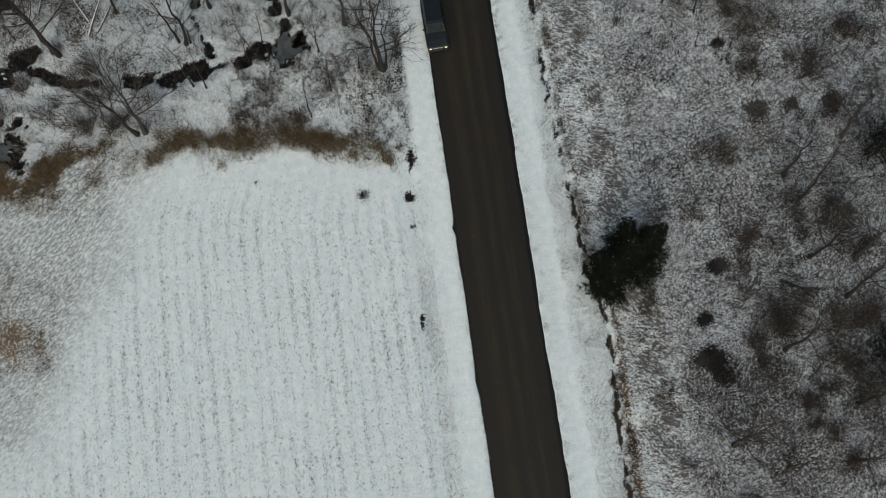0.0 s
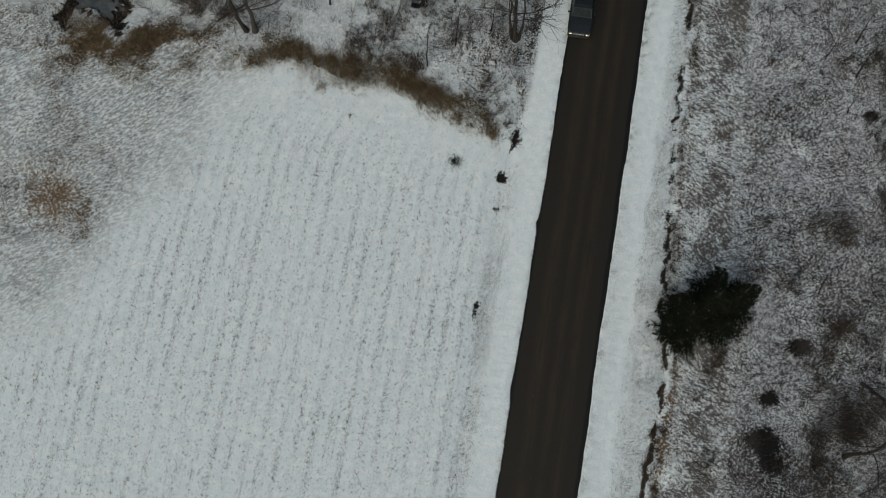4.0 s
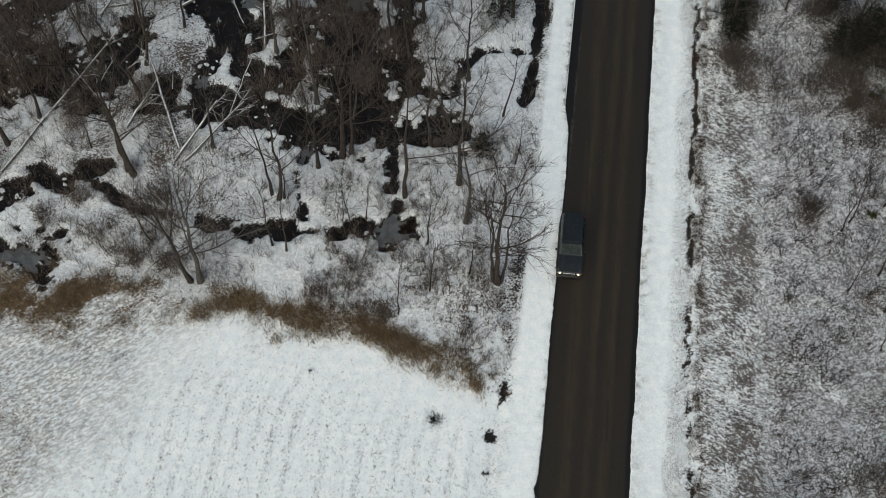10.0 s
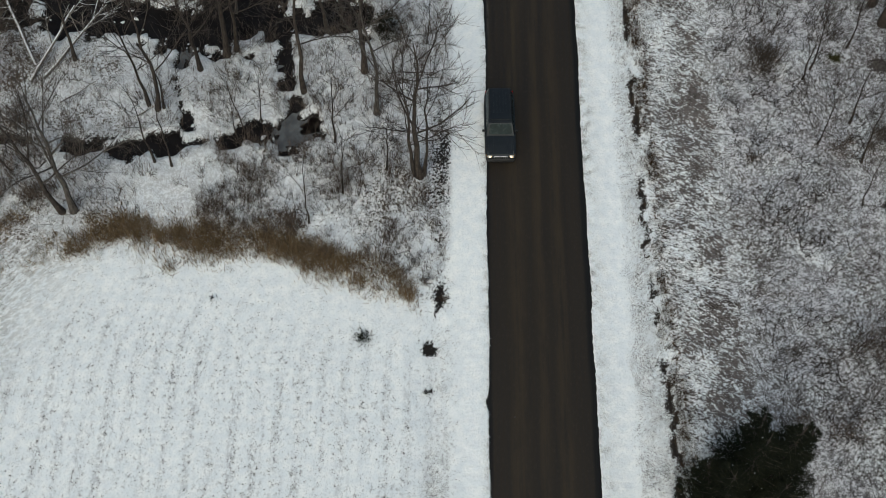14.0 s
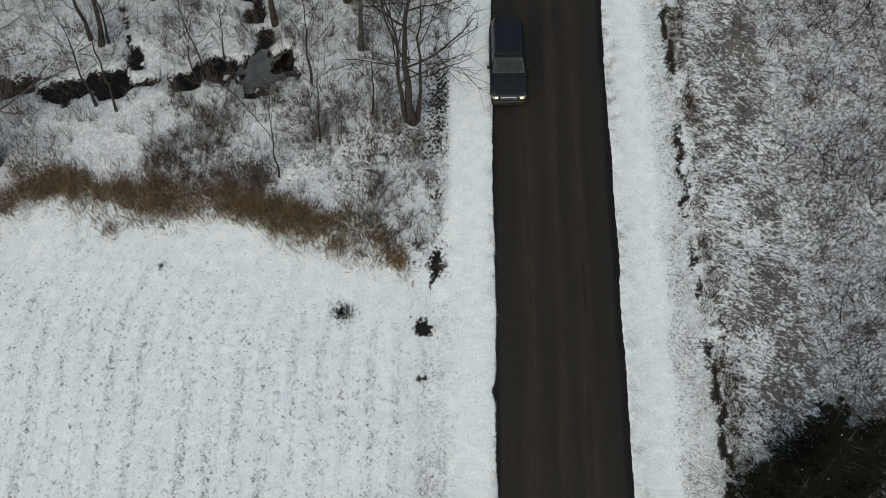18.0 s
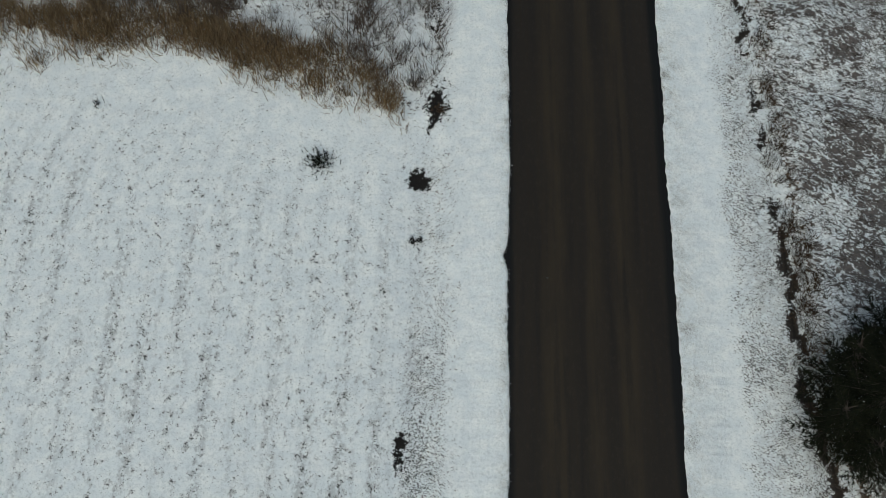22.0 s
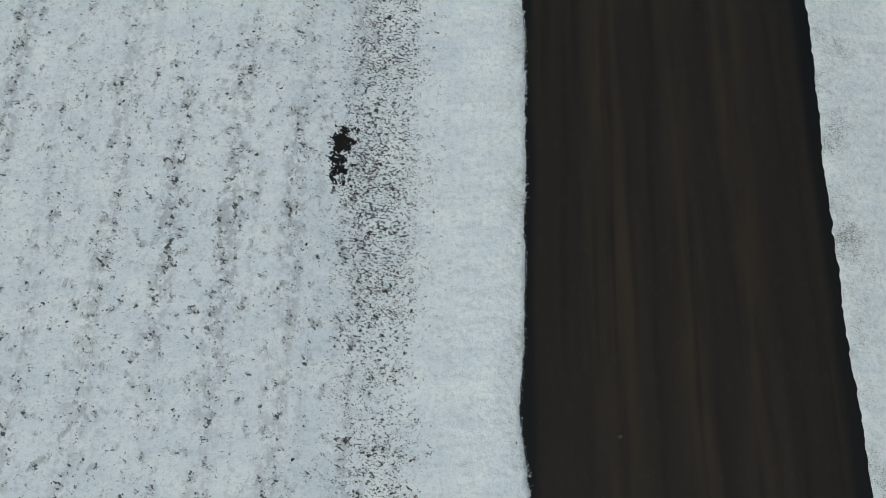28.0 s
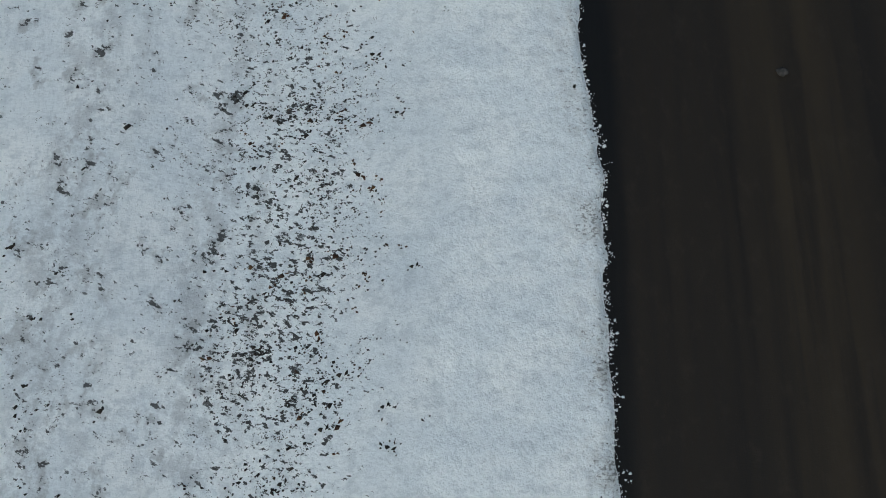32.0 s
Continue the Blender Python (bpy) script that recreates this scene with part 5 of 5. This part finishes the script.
def slab(corners, thick=0.02):
    """A four-cornered pane with thickness, its corners softened."""
    a, b, c, d = (Vector(p) for p in corners)
    nrm = (b - a).cross(d - a).normalized() * thick
    bm = bmesh.new()
    low = [bm.verts.new(p) for p in (a, b, c, d)]
    top = [bm.verts.new(p + nrm) for p in (a, b, c, d)]
    bm.faces.new(low[::-1])
    bm.faces.new(top)
    for k in range(4):
        bm.faces.new((low[k], low[(k + 1) % 4], top[(k + 1) % 4], top[k]))
    bmesh.ops.bevel(bm, geom=[e for e in bm.edges if e.verts[0] in low and e.verts[1] in top or e.verts[1] in low and e.verts[0] in top], offset=0.05, segments=2, affect="EDGES")
    return bm


MAT_PAINT = plain("dark_blue_black_paint", (0.012, 0.015, 0.018), 0.4, 0.1, 0.3, 0.12, 3)
MAT_GLASS = plain("tinted_car_glass", (0.010, 0.019, 0.019), 0.25, 0.0, 0.12, 0.3, 4)
MAT_DARK = plain("black_plastic", (0.016, 0.016, 0.017), 0.65, 0.0, 0.3, 0.2, 20)
MAT_CHROME = plain("dull_chrome", (0.62, 0.62, 0.62), 0.3, 1.0, 0.5, 0.1, 20)
MAT_TYRE = plain("tyre_rubber", (0.02, 0.02, 0.02), 0.85, 0.0, 0.3, 0.3, 25)
MAT_LENS = plain("headlight_lens", (0.42, 0.40, 0.35), 0.15, 0.0, 0.6, 0.1, 20)
MAT_GLOW, glow = material("headlight_bulb", 0.3)
glow.inputs["Base Color"].default_value = (1, 0.85, 0.6, 1)
glow.inputs["Emission Color"].default_value = (1, 0.72, 0.38, 1)
glow.inputs["Emission Strength"].default_value = 2.0
MAT_AMBER = plain("amber_lens", (0.7, 0.25, 0.03), 0.25, 0, 0.5, 0.1, 20)
MAT_RED = plain("red_lens", (0.35, 0.02, 0.02), 0.25, 0, 0.5, 0.1, 20)
MAT_PLATE = plain("plate_white", (0.25, 0.2, 0.18), 0.5, 0, 0.4, 0.05, 20)

car = new("parked_suv")
car.matrix_world = pose(0.84, 18.58, 0.03, 0, 0, 0.6) @ Matrix.Diagonal((1.0, 1.03, 1.0, 1.0))
tagged(car, "dark blue-black boxy SUV parked with headlights lit on the road edge", "car")
part("body", loft([ring(-2.36, 0.80, 0.36, 0.72, 0.05), ring(-2.28, 0.90, 0.30, 0.90, 0.06), ring(-2.05, 0.94, 0.28, 1.00, 0.06), ring(-1.0, 0.95, 0.27, 1.10, 0.06),
                   ring(0.2, 0.955, 0.27, 1.12, 0.06), ring(2.1, 0.95, 0.28, 1.12, 0.06), ring(2.34, 0.91, 0.34, 1.08, 0.06), ring(2.42, 0.86, 0.40, 0.98, 0.05)]), MAT_PAINT, car)
part("cabin", loft([[(-0.86, -0.98, 1.08), (0.86, -0.98, 1.08), (0.86, -0.94, 1.12), (-0.86, -0.94, 1.12)], [(-0.86, -0.6, 1.08), (0.86, -0.6, 1.08), (0.74, -0.36, 1.62), (-0.74, -0.36, 1.62)],
                    [(-0.87, 0.2, 1.08), (0.87, 0.2, 1.08), (0.73, 0.2, 1.70), (-0.73, 0.2, 1.70)], [(-0.87, 1.9, 1.08), (0.87, 1.9, 1.08), (0.72, 1.95, 1.72), (-0.72, 1.95, 1.72)],
                    [(-0.85, 2.36, 1.06), (0.85, 2.36, 1.06), (0.70, 2.22, 1.66), (-0.70, 2.22, 1.66)]]), MAT_PAINT, car)
hood = part("hood", loft([ring(-2.22, 0.74, 0.90, 0.985, 0.02), ring(-1.6, 0.78, 0.98, 1.085, 0.02), ring(-0.99, 0.80, 1.04, 1.135, 0.02)]), MAT_PAINT, car)
for s in (-1, 1):
    part("hood_crease", block(0.03, 1.15, 0.02, (s * 0.42, -1.58, 1.085), 0.008, (4.5, 0, 0)), MAT_PAINT, hood)
roof = part("roof_panel", block(1.40, 2.35, 0.05, (0, 1.0, 1.715), 0.02), MAT_PAINT, car)
for k in range(5):
    part("roof_rib", block(0.05, 1.7, 0.02, (-0.4 + 0.2 * k, 1.15, 1.745), 0.008), MAT_PAINT, roof)
for s in (-1, 1):
    part("roof_rail", block(0.05, 1.9, 0.05, (s * 0.66, 1.1, 1.78), 0.015), MAT_DARK, car)
ws = part("windshield", slab([(-0.74, -0.88, 1.19), (0.74, -0.88, 1.19), (0.64, -0.42, 1.59), (-0.64, -0.42, 1.59)], 0.03), MAT_GLASS, car, "tinted windshield")
part("inspection_sticker", slab([(0.45, -0.855, 1.235), (0.58, -0.855, 1.235), (0.58, -0.80, 1.285), (0.45, -0.80, 1.285)], 0.004), MAT_PLATE, ws)
for s in (-0.35, 0.3):
    part("wiper", block(0.55, 0.02, 0.02, (s, -0.93, 1.19), 0.004, (40, 0, 4)), MAT_DARK, ws)
part("rear_window", slab([(0.68, 2.36, 1.16), (-0.68, 2.36, 1.16), (-0.62, 2.25, 1.60), (0.62, 2.25, 1.60)], 0.02), MAT_GLASS, car)
for s in (-1, 1):
    for y0, y1, k in ((-0.55, 0.30, 0.25), (0.40, 1.25, 0.0), (1.35, 2.05, 0.0)):
        q = [(s * 0.868, y0, 1.16), (s * 0.868, y1, 1.16), (s * 0.748, y1, 1.60), (s * 0.748, y0 + k, 1.60)]
        part("side_window", slab(q if s > 0 else q[::-1], 0.012), MAT_GLASS, car)
    for y0, y1 in ((-0.85, 0.35), (0.38, 1.30)):
        door = part("door", block(0.03, y1 - y0, 0.62, (s * 0.95, (y0 + y1) / 2, 0.76), 0.012), MAT_PAINT, car)
        part("door_handle", block(0.04, 0.18, 0.035, (s * 0.975, y1 - 0.18, 0.97), 0.01), MAT_DARK, door)
    part("side_moulding", block(0.03, 2.2, 0.09, (s * 0.965, 0.2, 0.62), 0.012), MAT_DARK, car)
    mirror = part("door_mirror", block(0.16, 0.12, 0.17, (s * 1.06, -0.62, 1.17), 0.035), MAT_DARK, car)
    part("mirror_arm", block(0.12, 0.06, 0.05, (s * 0.96, -0.60, 1.10), 0.012), MAT_DARK, mirror)
    lamp = part("headlight", block(0.36, 0.12, 0.17, (s * 0.66, -2.27, 0.82), 0.045, (-18, 0, s * -10)), MAT_LENS, car, "lit clear headlight")
    part("bulb", block(0.13, 0.05, 0.10, (s * 0.66, -2.335, 0.83), 0.03, (-18, 0, s * -10)), MAT_GLOW, lamp)
    part("indicator", block(0.08, 0.10, 0.15, (s * 0.86, -2.21, 0.81), 0.025, (0, 0, s * -25)), MAT_AMBER, lamp)
    part("tail_lamp", block(0.14, 0.07, 0.42, (s * 0.82, 2.37, 0.96), 0.03), MAT_RED, car)
    for y in (-1.42, 1.40):
        part("wheel_arch", block(0.06, 0.92, 0.12, (s * 0.95, y, 0.78), 0.03), MAT_DARK, car)
        bm = bmesh.new()
        bmesh.ops.create_cone(bm, cap_ends=True, segments=24, radius1=0.37, radius2=0.37, depth=0.24, matrix=pose(s * 0.85, y, 0.36, 0, 90, 0))
        bmesh.ops.bevel(bm, geom=[e for e in bm.edges if abs(e.calc_length() - 0.24) > 0.05], offset=0.04, segments=2, affect="EDGES")
        tyre = part("tyre", bm, MAT_TYRE, car)
        bm = bmesh.new()
        bmesh.ops.create_cone(bm, cap_ends=True, segments=18, radius1=0.23, radius2=0.20, depth=0.26, matrix=pose(s * 0.855, y, 0.36, 0, 90 * s, 0))
        part("rim", bm, MAT_CHROME, tyre)
grille = part("grille", block(0.86, 0.07, 0.19, (0, -2.33, 0.80), 0.025, (-14, 0, 0)), MAT_CHROME, car, "chrome grille with upright slots")
for k in range(7):
    part("grille_slot", block(0.075, 0.03, 0.14, (-0.345 + 0.115 * k, -2.36, 0.80), 0.012, (-14, 0, 0)), MAT_DARK, grille)
part("front_bumper", loft([ring(-2.46, 0.70, 0.40, 0.62, 0.05), ring(-2.40, 0.86, 0.36, 0.68, 0.05), ring(-2.24, 0.93, 0.34, 0.70, 0.05)]), MAT_DARK, car)
part("rear_bumper", loft([ring(2.30, 0.93, 0.36, 0.66, 0.05), ring(2.46, 0.86, 0.38, 0.64, 0.05)]), MAT_DARK, car)


# ---- small things on the ground ----
def stone(name, x, y, z, size, mat, label, category, seed, group=""):
    bm = bmesh.new()
    bmesh.ops.create_icosphere(bm, subdivisions=2, radius=1.0)
    r = random.Random(seed)
    off = Vector((r.uniform(0, 50), r.uniform(0, 50), 0))
    for v in bm.verts:
        v.co *= 0.8 + 0.45 * noise.noise(v.co * 1.3 + off)
        v.co = Vector((v.co.x * size[0], v.co.y * size[1], v.co.z * size[2]))
    ob = part(name, bm, mat, None, "", True)
    ob.location = (x, y, z)
    return tagged(ob, label, category, group)


stone("pebble", 1.43, -0.92, 0.03, (0.05, 0.06, 0.03), MAT_STONE, "small grey stone lying on the dark road", "stone", 1, "stones on the road")
stone("pebble", 1.68, -13.71, 0.03, (0.07, 0.06, 0.04), MAT_STONE, "grey stone lying on the dark road", "stone", 2, "stones on the road")
